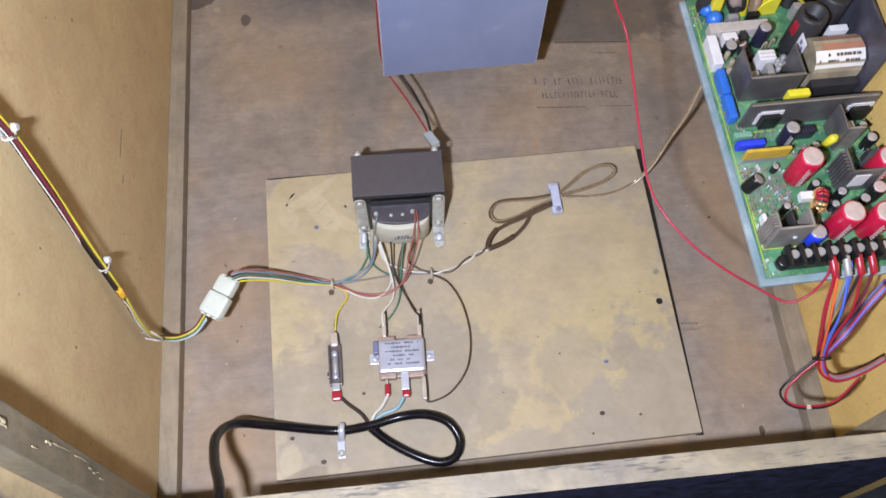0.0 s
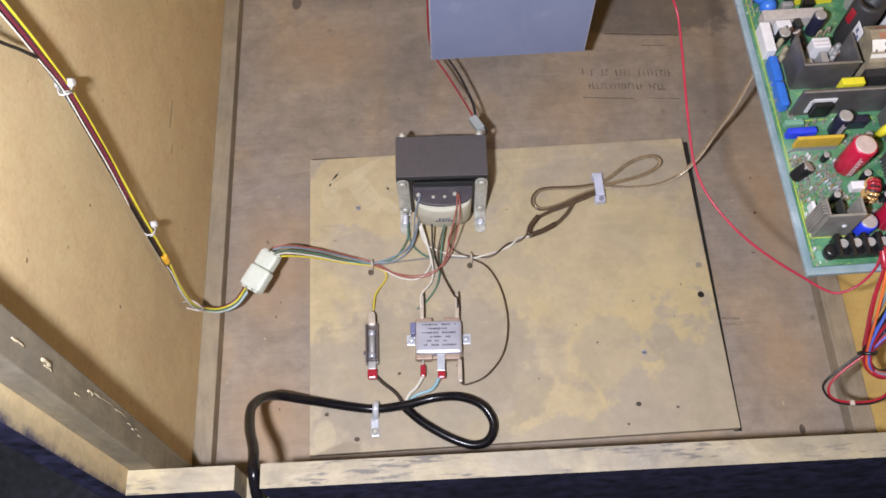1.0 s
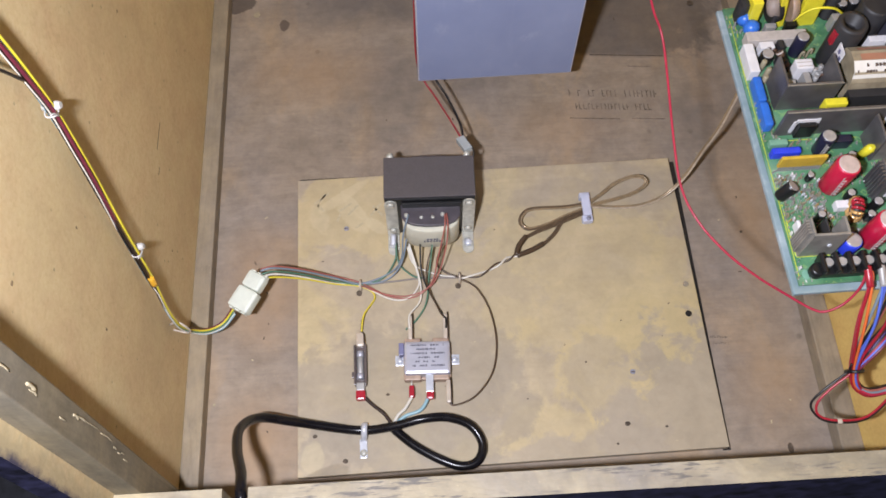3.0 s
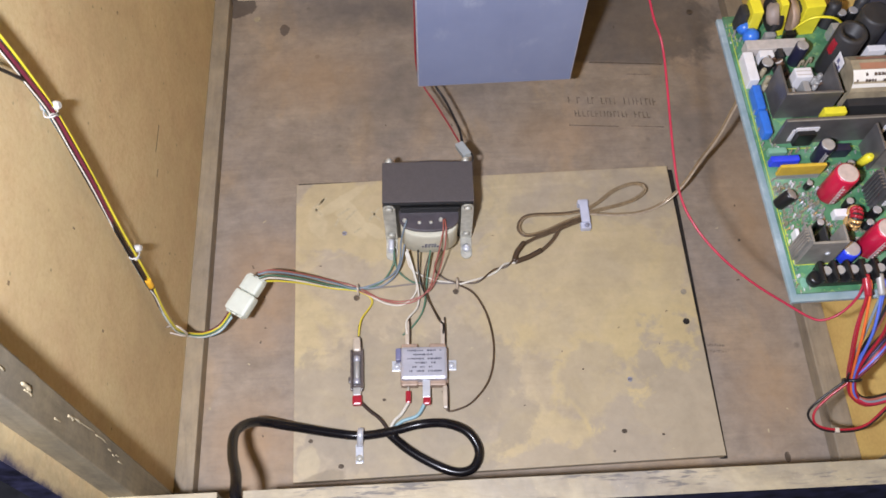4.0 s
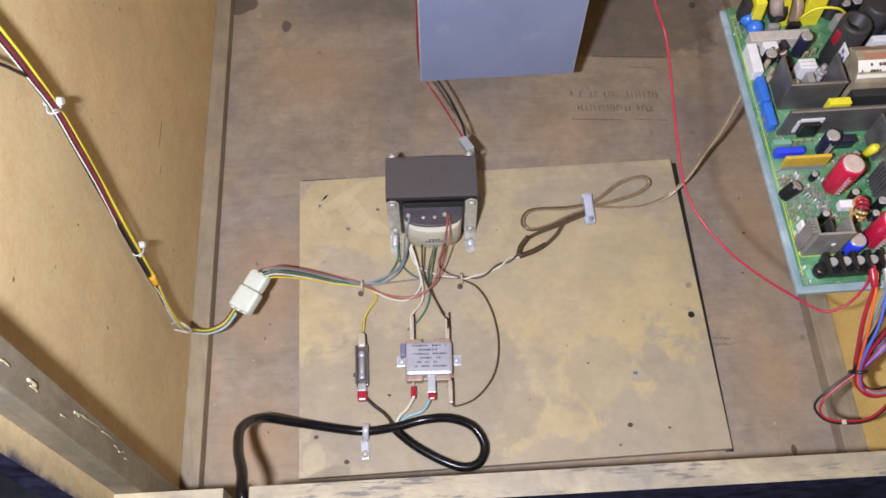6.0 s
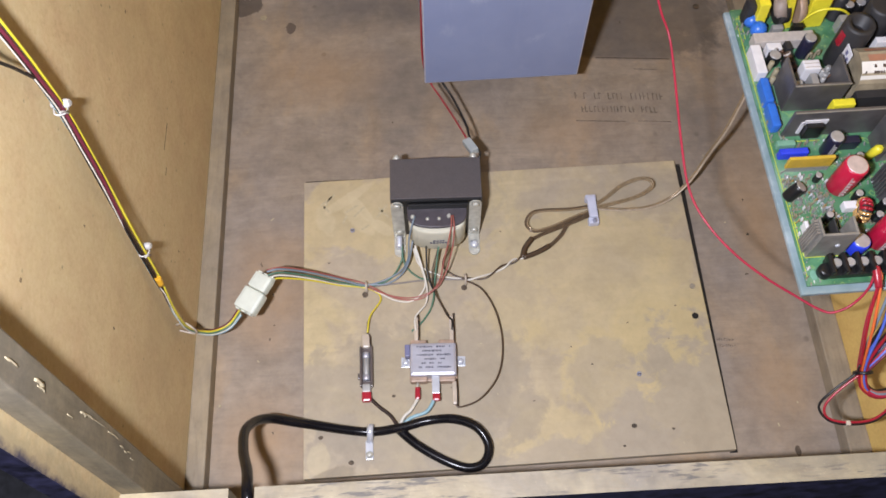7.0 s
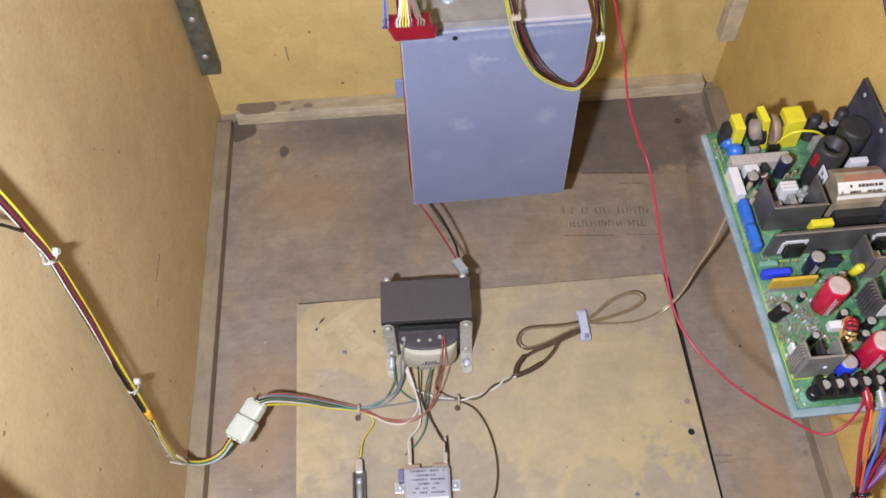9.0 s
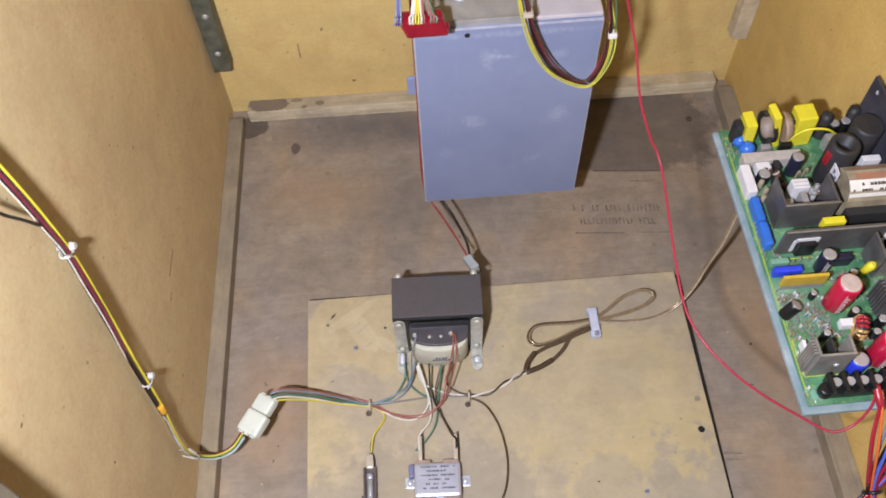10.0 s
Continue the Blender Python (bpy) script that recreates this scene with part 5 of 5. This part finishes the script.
# film capacitors, resistors, relays
slab("resistor_network", 0.2225, 0.2610, 0.4425, 0.4455, 0.0140, C_ochre, 0.0060)
for i in range(18):
    slab("network_pin", 0.2235 + 0.0021 * i, 0.2245 + 0.0021 * i, 0.4424, 0.4434, 0.0070, M_galv, bevel=0)
slab("film_capacitor", 0.2210, 0.2455, 0.4545, 0.4605, 0.010, C_ultra, bevel=0.0015)
slab("film_capacitor", 0.2220, 0.2380, 0.4650, 0.4705, 0.007, C_mint, bevel=0.0012)
slab("film_capacitor", 0.2205, 0.2280, 0.4820, 0.5060, 0.012, C_blue, bevel=0.0018)
slab("film_capacitor", 0.2205, 0.2280, 0.5075, 0.5330, 0.012, C_blue, bevel=0.0018)
slab("cement_resistor", 0.2250, 0.2800, 0.5710, 0.5815, 0.0125, C_cement, bevel=0.0008)
slab("relay", 0.2195, 0.2285, 0.5370, 0.5680, 0.013, C_white, bevel=0.0008)
slab("relay", 0.2350, 0.2480, 0.5625, 0.5700, 0.012, C_white, bevel=0.0008)
opto = slab("optocoupler", 0.2565, 0.2715, 0.5310, 0.5415, 0.022, C_white, bevel=0.0012)
for y in (0.5335, 0.5375):
    part("groove", boxed(0.2575, 0.2705, y - 0.0004, y + 0.0004, Z0 + 0.0219, Z0 + 0.0222), C_cement, opto)
res = part("power_resistor", tube(bmesh.new(), [(0.2580, 0.5430, Z0 + 0.004), (0.2530, 0.5490, Z0 + 0.010), (0.2480, 0.5550, Z0 + 0.016)], 0.0030, 10, 3), C_brown, psu, "brown ribbed resistor")
for u in (0.15, 0.4, 0.65, 0.9):
    c = Vector((0.2580, 0.5430, Z0 + 0.004)).lerp(Vector((0.2480, 0.5550, Z0 + 0.016)), u)
    part("band", rod(bmesh.new(), c, 0.0034, 0.0016, 10, (-0.0100, 0.0120, 0.0120)), C_cement if u > 0.8 else C_ferrite, res)
slab("film_capacitor", 0.2700, 0.2890, 0.4900, 0.4970, 0.013, C_yellow, 0.012, bevel=0.0012)
slab("relay", 0.2620, 0.2735, 0.4010, 0.4080, 0.008, C_white, bevel=0.0008)
card = slab("label_card", 0.2900, 0.2908, 0.5300, 0.5430, 0.022, C_white, 0.018)
for y, z in ((0.5330, 0.030), (0.5375, 0.027), (0.5375, 0.034)):
    part("print_bar", boxed(0.2896, 0.2901, y - 0.0016, y + 0.0016, Z0 + z - 0.0022, Z0 + z + 0.0022), M_violet, card)
for x, y in ((0.2300, 0.6000), (0.2335, 0.5895)):
    part("disc_capacitor", lathe(bmesh.new(), (x, y, Z0 + 0.008), [(0.003, -0.0068), (0.0064, -0.0045), (0.0078, 0), (0.0064, 0.0045), (0.003, 0.0068)], 16, (0.35, 0.8, 0.55)), C_blue, psu)

rnd_chip = random.Random(77)

# yellow-taped line chokes
for x0, x1, h, slant in ((0.2310, 0.2405, 0.034, 4), (0.2600, 0.2665, 0.044, 12), (0.2775, 0.2950, 0.038, 3)):
    bm = boxed(x0, x1, 0.5945, 0.6130, Z0, Z0 + h, bevel=0.0010)
    bmesh.ops.transform(bm, matrix=pose((x0 + x1) / 2, 0.60, Z0, 0, -slant, 0.4 * slant) @ pose(-(x0 + x1) / 2, -0.60, -Z0), verts=bm.verts)
    choke = part("choke", bm, C_yellow, psu)
    if x0 == 0.2600:
        coil = part("core", lathe(bmesh.new(), (x0 - 0.0105, 0.6050, Z0 + 0.018), [(0.0155, 0), (0.0160, 0.003), (0.0150, 0.0095), (0.0060, 0.0100)], 22, (1, 0, 0.1)), C_ferrite, choke, "black ferrite core")
        part("winding", lathe(bmesh.new(), (x0 - 0.0050, 0.5990, Z0 + 0.026), [(0.0002, -0.011), (0.0075, -0.010), (0.0105, -0.007), (0.0105, 0.001)], 20, (1, -0.3, 0.4)), M_coil_paper, choke, "grey-brown coil winding")
        part("winding", lathe(bmesh.new(), (x1 + 0.0005, 0.6040, Z0 + 0.018), [(0.0145, 0), (0.0150, 0.002), (0.0130, 0.007), (0.0040, 0.008)], 20, (1, 0, 0.1)), M_copper, choke, "brown coil winding")
    else:
        part("core", boxed(x0 - 0.0095, x0 - 0.0002, 0.5985, 0.6120, Z0, Z0 + h * 0.80, bevel=0.0040), C_ferrite, choke, "black ferrite core")
for x, y, rr, h in ((0.3085, 0.6040, 0.0062, 0.026), (0.3330, 0.6050, 0.0058, 0.030)):
    part("inductor", lathe(bmesh.new(), (x, y, Z0), [(rr, 0), (rr * 1.05, 0.002), (rr * 0.8, h * 0.4), (rr * 1.05, h * 0.8), (rr * 0.9, h), (rr * 0.3, h + 0.001)], 14, (0.1, 0.2, 1)), C_ferrite, psu)
part("jumper", tube(bmesh.new(), [(0.270, 0.592, Z0 + 0.010), (0.282, 0.590, Z0 + 0.028), (0.300, 0.588, Z0 + 0.030), (0.315, 0.590, Z0 + 0.018)], 0.0012, 6, 6), C_yellow, psu)

# wound transformer with paper label
tr = slab("transformer", 0.2960, 0.3380, 0.5010, 0.5090, 0.018, C_ferrite)
bm = bmesh.new()
prof = [(0.5095, 0.002), (0.5095, 0.026), (0.513, 0.036), (0.522, 0.041), (0.532, 0.041), (0.540, 0.036), (0.543, 0.026), (0.543, 0.002)]
rings = [[bm.verts.new((x, y, Z0 + z)) for y, z in prof] for x in (0.2955, 0.3385)]
for i in range(len(prof) - 1):
    bm.faces.new((rings[0][i], rings[0][i + 1], rings[1][i + 1], rings[1][i]))
bm.faces.new(rings[0])
bm.faces.new(rings[1][::-1])
wound = part("winding", bm, C_tape, tr, "amber taped winding")
bm = bmesh.new()
for k, (a, b, mt) in enumerate(((0.5108, 0.5215, 0), (0.5219, 0.5285, 1), (0.5330, 0.5370, 1))):
    def zat(y):
        return Z0 + float(np.interp(y, [p[0] for p in prof[1:7]], [p[1] for p in prof[1:7]])) + 0.0006
    x0, x1 = (0.2952, 0.3388) if mt == 0 else (0.302, 0.3388)
    ys = np.linspace(a, b, 5)
    lo = [bm.verts.new((x0, y, zat(y))) for y in ys]
    hi = [bm.verts.new((x1, y, zat(y))) for y in ys]
    for i in range(4):
        bm.faces.new((lo[i], lo[i + 1], hi[i + 1], hi[i])).material_index = mt
part("label_band", bm, [M_white, C_pink], tr, "white paper label band")
rnd = random.Random(8)
for y, tall in ((0.5135, 0.0007), (0.5180, 0.0012)):
    x = 0.298 + (0.008 if tall > 0.001 else 0.0)
    while x < 0.334:
        w = rnd.uniform(0.0007, 0.0022)
        part("print_bar", boxed(x, x + w, y - tall, y + tall, zat(y) - 0.0014, zat(y) + 0.0008), M_ink, wound)
        x += w + rnd.uniform(0.0006, 0.0016) + (0.005 if rnd.random() < 0.15 else 0)

# toroid choke
c = Vector((0.2745, 0.3975, Z0 + 0.0100))
AX = Vector((0.95, -0.30, 0))
toroid = part("toroid", lathe(bmesh.new(), c - AX * 0.0034, [(0.0040, 0.0), (0.0092, 0.0), (0.0092, 0.0068), (0.0040, 0.0068)], 20, AX), C_ferrite, psu, "copper-wound toroid")
for i in range(13):
    a = 2 * math.pi * i / 13
    d = Vector((math.cos(a) * 0.30, math.cos(a) * 0.95, math.sin(a)))
    ring = [c + d * (0.0066 + 0.0034 * math.cos(2 * math.pi * k / 8)) + AX * 0.0040 * math.sin(2 * math.pi * k / 8) for k in range(9)]
    part("turn", tube(bmesh.new(), ring, 0.0015, 6, 2), W_crimp if 1 < i < 5 else C_copper, toroid)

for x0, x1, y0, y1, h in ((0.262, 0.272, 0.376, 0.384, 0.006), (0.286, 0.294, 0.380, 0.390, 0.012), (0.300, 0.318, 0.376, 0.382, 0.008), (0.326, 0.338, 0.430, 0.438, 0.014), (0.282, 0.292, 0.432, 0.440, 0.009), (0.272, 0.282, 0.438, 0.446, 0.010), (0.274, 0.290, 0.461, 0.468, 0.012), (0.310, 0.322, 0.455, 0.466, 0.016), (0.246, 0.256, 0.512, 0.526, 0.014), (0.262, 0.268, 0.516, 0.530, 0.018), (0.248, 0.254, 0.546, 0.556, 0.014), (0.252, 0.257, 0.562, 0.572, 0.012), (0.306, 0.318, 0.586, 0.594, 0.016), (0.246, 0.256, 0.587, 0.592, 0.010), (0.264, 0.274, 0.586, 0.591, 0.012)):
    slab("chip", x0, x1, y0, y1, h, rnd_chip.choice((M_black, C_ferrite, C_navy, C_cement, M_galv)))
for i in range(14):
    x, y = rnd_chip.uniform(0.238, 0.282), rnd_chip.uniform(0.508, 0.572)
    part("leaded_resistor", tube(bmesh.new(), [(x, y, Z0), (x, y, Z0 + 0.011), (x + 0.002, y, Z0 + 0.012), (x + 0.003, y, Z0 + 0.006)], 0.0011, 6, 4), rnd_chip.choice((C_tan, M_galv, C_brown)), psu)

for x, y, h in ((0.2745, 0.5330, 0.016), (0.2770, 0.5300, 0.014), (0.2790, 0.5345, 0.018), (0.2735, 0.5255, 0.015), (0.2345, 0.5480, 0.012), (0.2365, 0.5395, 0.012), (0.2330, 0.5330, 0.010), (0.2455, 0.5265, 0.015)):
    part("small_capacitor", lathe(bmesh.new(), (x, y, Z0), [(0.0021, 0), (0.0024, 0.001), (0.0024, h - 0.001), (0.0018, h)], 10, (0.1, 0.1, 1)), M_galv if h > 0.0125 else C_tan, psu)
for x0, x1, y in ((0.2300, 0.3400, 0.47745), (0.2362, 0.2845, 0.5038)):
    part("bright_edge", boxed(x0, x1, y - 0.0006, y + 0.0006, Z0 + 0.0358 if y > 0.5 else Z0 + 0.0348, Z0 + 0.0364 if y > 0.5 else Z0 + 0.0354), C_sink_grey, psu, "lighter top edge of a heat sink")
for i in range(26):
    x, y = 0.222 + 0.0360 * ((i * 0.618) % 1), 0.394 + 0.044 * ((i * 0.381) % 1)
    part("jumper_lead", tube(bmesh.new(), [(x, y, Z0), (x, y, Z0 + 0.0035), (x + 0.0015, y + 0.001, Z0 + 0.0045), (x + 0.003, y + 0.001, Z0)], 0.00045, 5, 3), M_chrome if i % 3 else C_copper, pcb)

# small parts filling the board
rnd = random.Random(21)
bm = bmesh.new()
zones = ((0.2200, 0.2570, 0.3930, 0.4400, 190), (0.2440, 0.2580, 0.3720, 0.4000, 34), (0.262, 0.335, 0.3740, 0.3860, 26), (0.2240, 0.3000, 0.4640, 0.4730, 30), (0.2400, 0.2800, 0.5100, 0.5330, 26), (0.2300, 0.2560, 0.5400, 0.5720, 22), (0.2160, 0.2400, 0.5860, 0.6110, 22), (0.2195, 0.2225, 0.350, 0.600, 30), (0.2680, 0.2960, 0.4270, 0.4560, 60), (0.3060, 0.3360, 0.4300, 0.4460, 36), (0.2560, 0.2950, 0.3740, 0.4060, 60), (0.2280, 0.2340, 0.4460, 0.5350, 40), (0.2460, 0.2560, 0.3860, 0.4180, 26), (0.2900, 0.3400, 0.4800, 0.4980, 40), (0.2170, 0.2300, 0.3380, 0.3560, 8))
for x0, x1, y0, y1, n in zones:
    step = math.sqrt((x1 - x0) * (y1 - y0) / (1.7 * n))
    nx, ny = max(1, int((x1 - x0) / (0.6 * step))), max(1, int((y1 - y0) / (1.6 * step)))
    for i in range(nx):
        for k in range(ny):
            if rnd.random() < 0.30:
                continue
            x, y = x0 + (x1 - x0) * (i + 0.5 + rnd.uniform(-0.2, 0.2)) / nx, y0 + (y1 - y0) * (k + 0.5 + rnd.uniform(-0.3, 0.3)) / ny
            l, w, h = rnd.uniform(0.0010, 0.0032), rnd.uniform(0.0004, 0.0008), rnd.choice((0.0008, 0.0014, 0.0024, 0.0050))
            if rnd.random() < 0.2:
                l, w = w, l
            brick_box(bm, x - w / 2, x + w / 2, y - l / 2, y + l / 2, Z0 - 0.0003, Z0 + h, mat=rnd.choice((0, 0, 0, 0, 3, 3, 3, 3, 3, 5, 4, 4)))
            if rnd.random() < 0.5:
                brick_box(bm, x - 0.0004, x + 0.0004, y - l / 2 - 0.0012, y - l / 2 - 0.0004, Z0 - 0.0003, Z0 + 0.0012, mat=3)
ob = part("component_cluster", bm, [C_tan, M_black, C_ochre, M_galv, C_mint, C_white], pcb, "many tiny resistors and solder joints")
tagged(ob, kind="stuff")
for x0, x1, y0, y1 in ((0.2206, 0.2214, 0.364, 0.440), (0.2214, 0.250, 0.3625, 0.3634), (0.2188, 0.2194, 0.345, 0.605), (0.2225, 0.2232, 0.585, 0.612), (0.2195, 0.232, 0.6085, 0.6092), (0.226, 0.262, 0.4720, 0.4727), (0.275, 0.300, 0.4715, 0.4722)):
    part("trace", boxed(x0, x1, y0, y1, Z0, Z0 + 0.0004), C_trace, pcb, "yellow-green copper trace")
part("solder_pad", disc(0.2245, 0.3470, Z0, 0.0028, 0.0009, 14, 1.6), C_mint, pcb)

# ---- red lead from above to the board ----
red = thing("red_lead", (0.246, 0.327, 0.21), "single bright red wire hanging down to the circuit board", "wire")
wire(red, [(0.030, 0.800, 0.759), (0.060, 0.660, 0.60), (0.082, 0.607, 0.470), (0.094, 0.610, 0.435), (0.103, 0.610, 0.405), (0.111, 0.602, 0.375), (0.118, 0.588, 0.335), (0.128, 0.571, 0.305), (0.138, 0.551, 0.284), (0.138, 0.471, 0.258), (0.140, 0.431, 0.246), (0.150, 0.402, 0.240), (0.170, 0.376, 0.232), (0.194, 0.356, 0.224), (0.218, 0.340, 0.218), (0.235, 0.328, 0.216), (0.245, 0.324, 0.218), (0.258, 0.327, 0.226), (0.267, 0.335, 0.242), (0.2695, 0.347, 0.256)], 0.00105, W_hot_red)

# ---- board harness ----
bh = thing("board_harness", (0.278, 0.287, 0.17), "red, blue and black wires bound from the board terminals", "wire harness")
for k, (mat, tx) in enumerate(((W_crimp, 0.2690), (W_orange_wire, 0.2710), (W_blue, 0.2800), (W_crimp, 0.2905), (W_red, 0.2705), (W_black, 0.2910), (W_blue, 0.2820), (W_maroon, 0.3010), (W_hot_red, 0.2700), (W_greyblue, 0.2810), (W_red_dull, 0.2900), (W_black, 0.3020))):
    a, b = (k % 4 - 1.5) * 0.0018, (k // 4 - 1) * 0.0020
    wire(bh, [(tx, 0.344, 0.254), (tx + 0.001, 0.336, 0.252), (0.273 + 2.2 * a + (tx - 0.27) * 0.5, 0.313 + b, 0.225), (0.2765 + 1.6 * a, 0.296 + b, 0.190), (0.279 + a, 0.287 + b, 0.170), (0.284 + a, 0.278 + b, 0.157), (0.297, 0.272 + a, 0.150 + b), (0.321, 0.276 + a, 0.150 + b), (0.345, 0.285 + a, 0.150 + b)], 0.0012, mat)
    if k in (0, 2, 3, 7):
        part("crimp_sleeve", tube(bmesh.new(), [(tx, 0.346, 0.2555), (tx + 0.0002, 0.337, 0.2525), (tx + 0.001, 0.331, 0.249)], 0.0031, 10, 4), M_galv if k == 2 else W_crimp, bh, "red crimp sleeve" if k != 2 else "bare crimp")
for k, mat in enumerate((W_maroon, W_blue, W_crimp, W_black, W_purple)):
    d = (k - 2) * 0.0019
    wire(bh, [(0.330, 0.332 + d, 0.215), (0.314, 0.318 + d, 0.200), (0.297, 0.302 + d, 0.190), (0.286, 0.292 + d * 0.7, 0.178), (0.279, 0.286 + d * 0.5, 0.168)], 0.0012, mat)
wire(bh, [(0.278, 0.288, 0.172), (0.255, 0.275, 0.157), (0.246, 0.266, 0.146), (0.253, 0.255, 0.141), (0.269, 0.250, 0.141), (0.294, 0.252, 0.141), (0.318, 0.268, 0.148)], 0.0011, W_black)
wire(bh, [(0.279, 0.286, 0.170), (0.262, 0.276, 0.157), (0.251, 0.266, 0.147), (0.253, 0.2565, 0.142), (0.269, 0.2515, 0.142), (0.294, 0.2535, 0.142), (0.318, 0.270, 0.150)], 0.0011, W_crimp)
part("binding", tube(bmesh.new(), [(0.2735, 0.2850, 0.1735), (0.279, 0.2835, 0.1765), (0.2850, 0.2850, 0.1735), (0.2845, 0.2880, 0.165), (0.279, 0.2890, 0.162), (0.2738, 0.2875, 0.166), (0.2730, 0.2850, 0.173)], 0.0016, 6, 6), M_black, bh, "black cable tie")
part("tie_tail", tube(bmesh.new(), [(0.2740, 0.2845, 0.1745), (0.2715, 0.2860, 0.1790), (0.2722, 0.2890, 0.1830)], 0.0009, 6, 4), M_black, bh)
part("tie_knot", boxed(0.2670, 0.2710, 0.2485, 0.2530, 0.1390, 0.1435, bevel=0.001), M_clear, bh, "white tie")

# ---- wires over the grey box ----
ribbon = thing("edge_connector", (-0.063, 0.655, 0.37), "red edge connector with a fan of coloured wires", "connector")
bm = boxed(-0.0820, -0.0440, 0.6440, 0.6560, 0.3680, 0.3895, bevel=0.0030)
for v in bm.verts:
    if v.co.z < 0.379:
        v.co.x += 0.0060 if v.co.x < -0.063 else 0.0045
brick_box(bm, -0.0480, -0.0385, 0.6465, 0.6545, 0.3700, 0.3775, bevel=0.0030)
part("housing", bm, C_housing, ribbon)
rnd = random.Random(5)
for i, mat in enumerate((W_greyblue, W_purple, W_greyblue, W_white, W_white, W_yellow, W_yellow, W_white, W_red_dull, W_grey, W_red_dull, W_green)):
    x = -0.0835 + 0.0024 * i + (0.0050 if i > 2 else 0.0) + (0.0030 if i > 8 else 0.0)
    lift = rnd.uniform(-0.0015, 0.0015)
    near = -0.0790 if i < 3 else -0.0640
    wire(ribbon, [(x, 0.6450, 0.3855), (x, 0.6430, 0.3860), (x - 0.0006, 0.6418, 0.3880 + 0.5 * lift), (x - 0.0002, 0.6440, 0.3915 + lift), (0.75 * x + 0.25 * near, 0.6480, 0.3950), (near + 0.42 * (x - near), 0.662, 0.420), (near - 0.004 + 0.30 * (x - near), 0.70, 0.49), (-0.066 + 0.0006 * i, 0.80 + 0.002 * i, 0.61), (-0.05 + 0.004 * i, 0.90, 0.66)], 0.0009, mat)
tab = thing("blue_plastic_tag", (-0.112, YF, 0.214), "crumpled pale blue plastic tag stuck on the front wall", "tag")
bm = bmesh.new()
rnd = random.Random(3)
for a in range(3):
    brick_box(bm, -0.123 + 0.007 * a, -0.115 + 0.007 * a, 0.885 + 0.002 * a, 0.905, 0.207 + 0.002 * (a % 2), 0.232, bevel=0.0024)
for v in bm.verts:
    v.co.x += rnd.uniform(-0.0012, 0.0012)
    v.co.z += rnd.uniform(-0.0012, 0.0012)
part("body", bm, M_clip, tab)
hook = thing("wall_bracket", (-0.090, YF, 0.215), "small grey-green steel bracket screwed to the front wall", "bracket")
bm = boxed(-0.098, -0.080, 0.902, 0.9065, 0.205, 0.250, bevel=0.0008)
brick_box(bm, -0.098, -0.080, 0.888, 0.902, 0.205, 0.2075, bevel=0.0008)
part("plate", bm, M_bracket, hook)
part("screw", lathe(bmesh.new(), (-0.089, 0.902, 0.222), [(0.004, 0), (0.0035, 0.0014), (0.0012, 0.0022)], 12, (0, -1, 0)), M_steel, hook)
side = thing("right_wall_wires", (0.346, 0.62, 0.36), "purple and dark wires hanging along the yellow side wall", "wire harness")
for k, (mat, d) in enumerate(((W_purple, 0.0), (W_dkbrown, 0.0022))):
    wire(side, [(0.348, 0.700 + d, 0.560), (0.346, 0.668 + d, 0.410), (0.3455, 0.652 + d, 0.378), (0.345, 0.632 + d, 0.366), (0.345, 0.600 + d, 0.362), (0.346, 0.540 + d, 0.372), (0.3475, 0.50 + d, 0.40)], 0.0010, mat)
loop = thing("box_top_wires", (0.09, 0.67, 0.28), "loop of yellow, black and green wires over the box", "wire harness")
arc = [(0.0295, 0.8950, 0.5680), (0.0118, 0.7600, 0.4980), (0.0177, 0.6720, 0.4330), (0.0256, 0.6620, 0.3860), (0.0374, 0.6620, 0.3430), (0.0571, 0.6630, 0.3050), (0.0886, 0.6630, 0.2820), (0.1024, 0.6640, 0.3000), (0.1069, 0.6660, 0.3350), (0.1024, 0.6680, 0.3700), (0.0946, 0.7000, 0.4180), (0.0837, 0.7800, 0.4880), (0.0788, 0.8950, 0.5680)]
for k, mat in enumerate((W_lemon, W_lemon, W_yellow, W_green, W_black, W_black, W_dkbrown, W_black, W_maroon, W_hot_red, W_brown)):
    rnd = random.Random(k + 3)
    u = (k - 5) * 0.00085
    pts = [(x + u * (0.9 if i < 6 else -0.6) + rnd.uniform(-0.0009, 0.0009), y - 0.0007 * (k % 3), z + (-0.0055 + u * 0.9) * (1 if 3 < i < 9 else 0.2) + rnd.uniform(-0.0008, 0.0008)) for i, (x, y, z) in enumerate(arc)]
    if k in (1, 3):
        pts = [(x + (0.0035 if 6 < i < 11 else 0.0), y, z - (0.002 if 4 < i < 9 else 0.0)) for i, (x, y, z) in enumerate(pts)]
    if k < 3:
        pts = [(x - (0.004 if i > 8 else 0.0), y + (0.004 if i > 8 else 0.0), z) for i, (x, y, z) in enumerate(pts)]
    wire(loop, pts, 0.00068, mat)
part("tie", boxed(0.1045, 0.1125, 0.6620, 0.6700, 0.3320, 0.3370, bevel=0.001), M_white, loop, "white tie")
part("tie", boxed(0.0250, 0.0340, 0.6560, 0.6650, 0.3700, 0.3740, bevel=0.001), M_clear, loop, "pale tape")
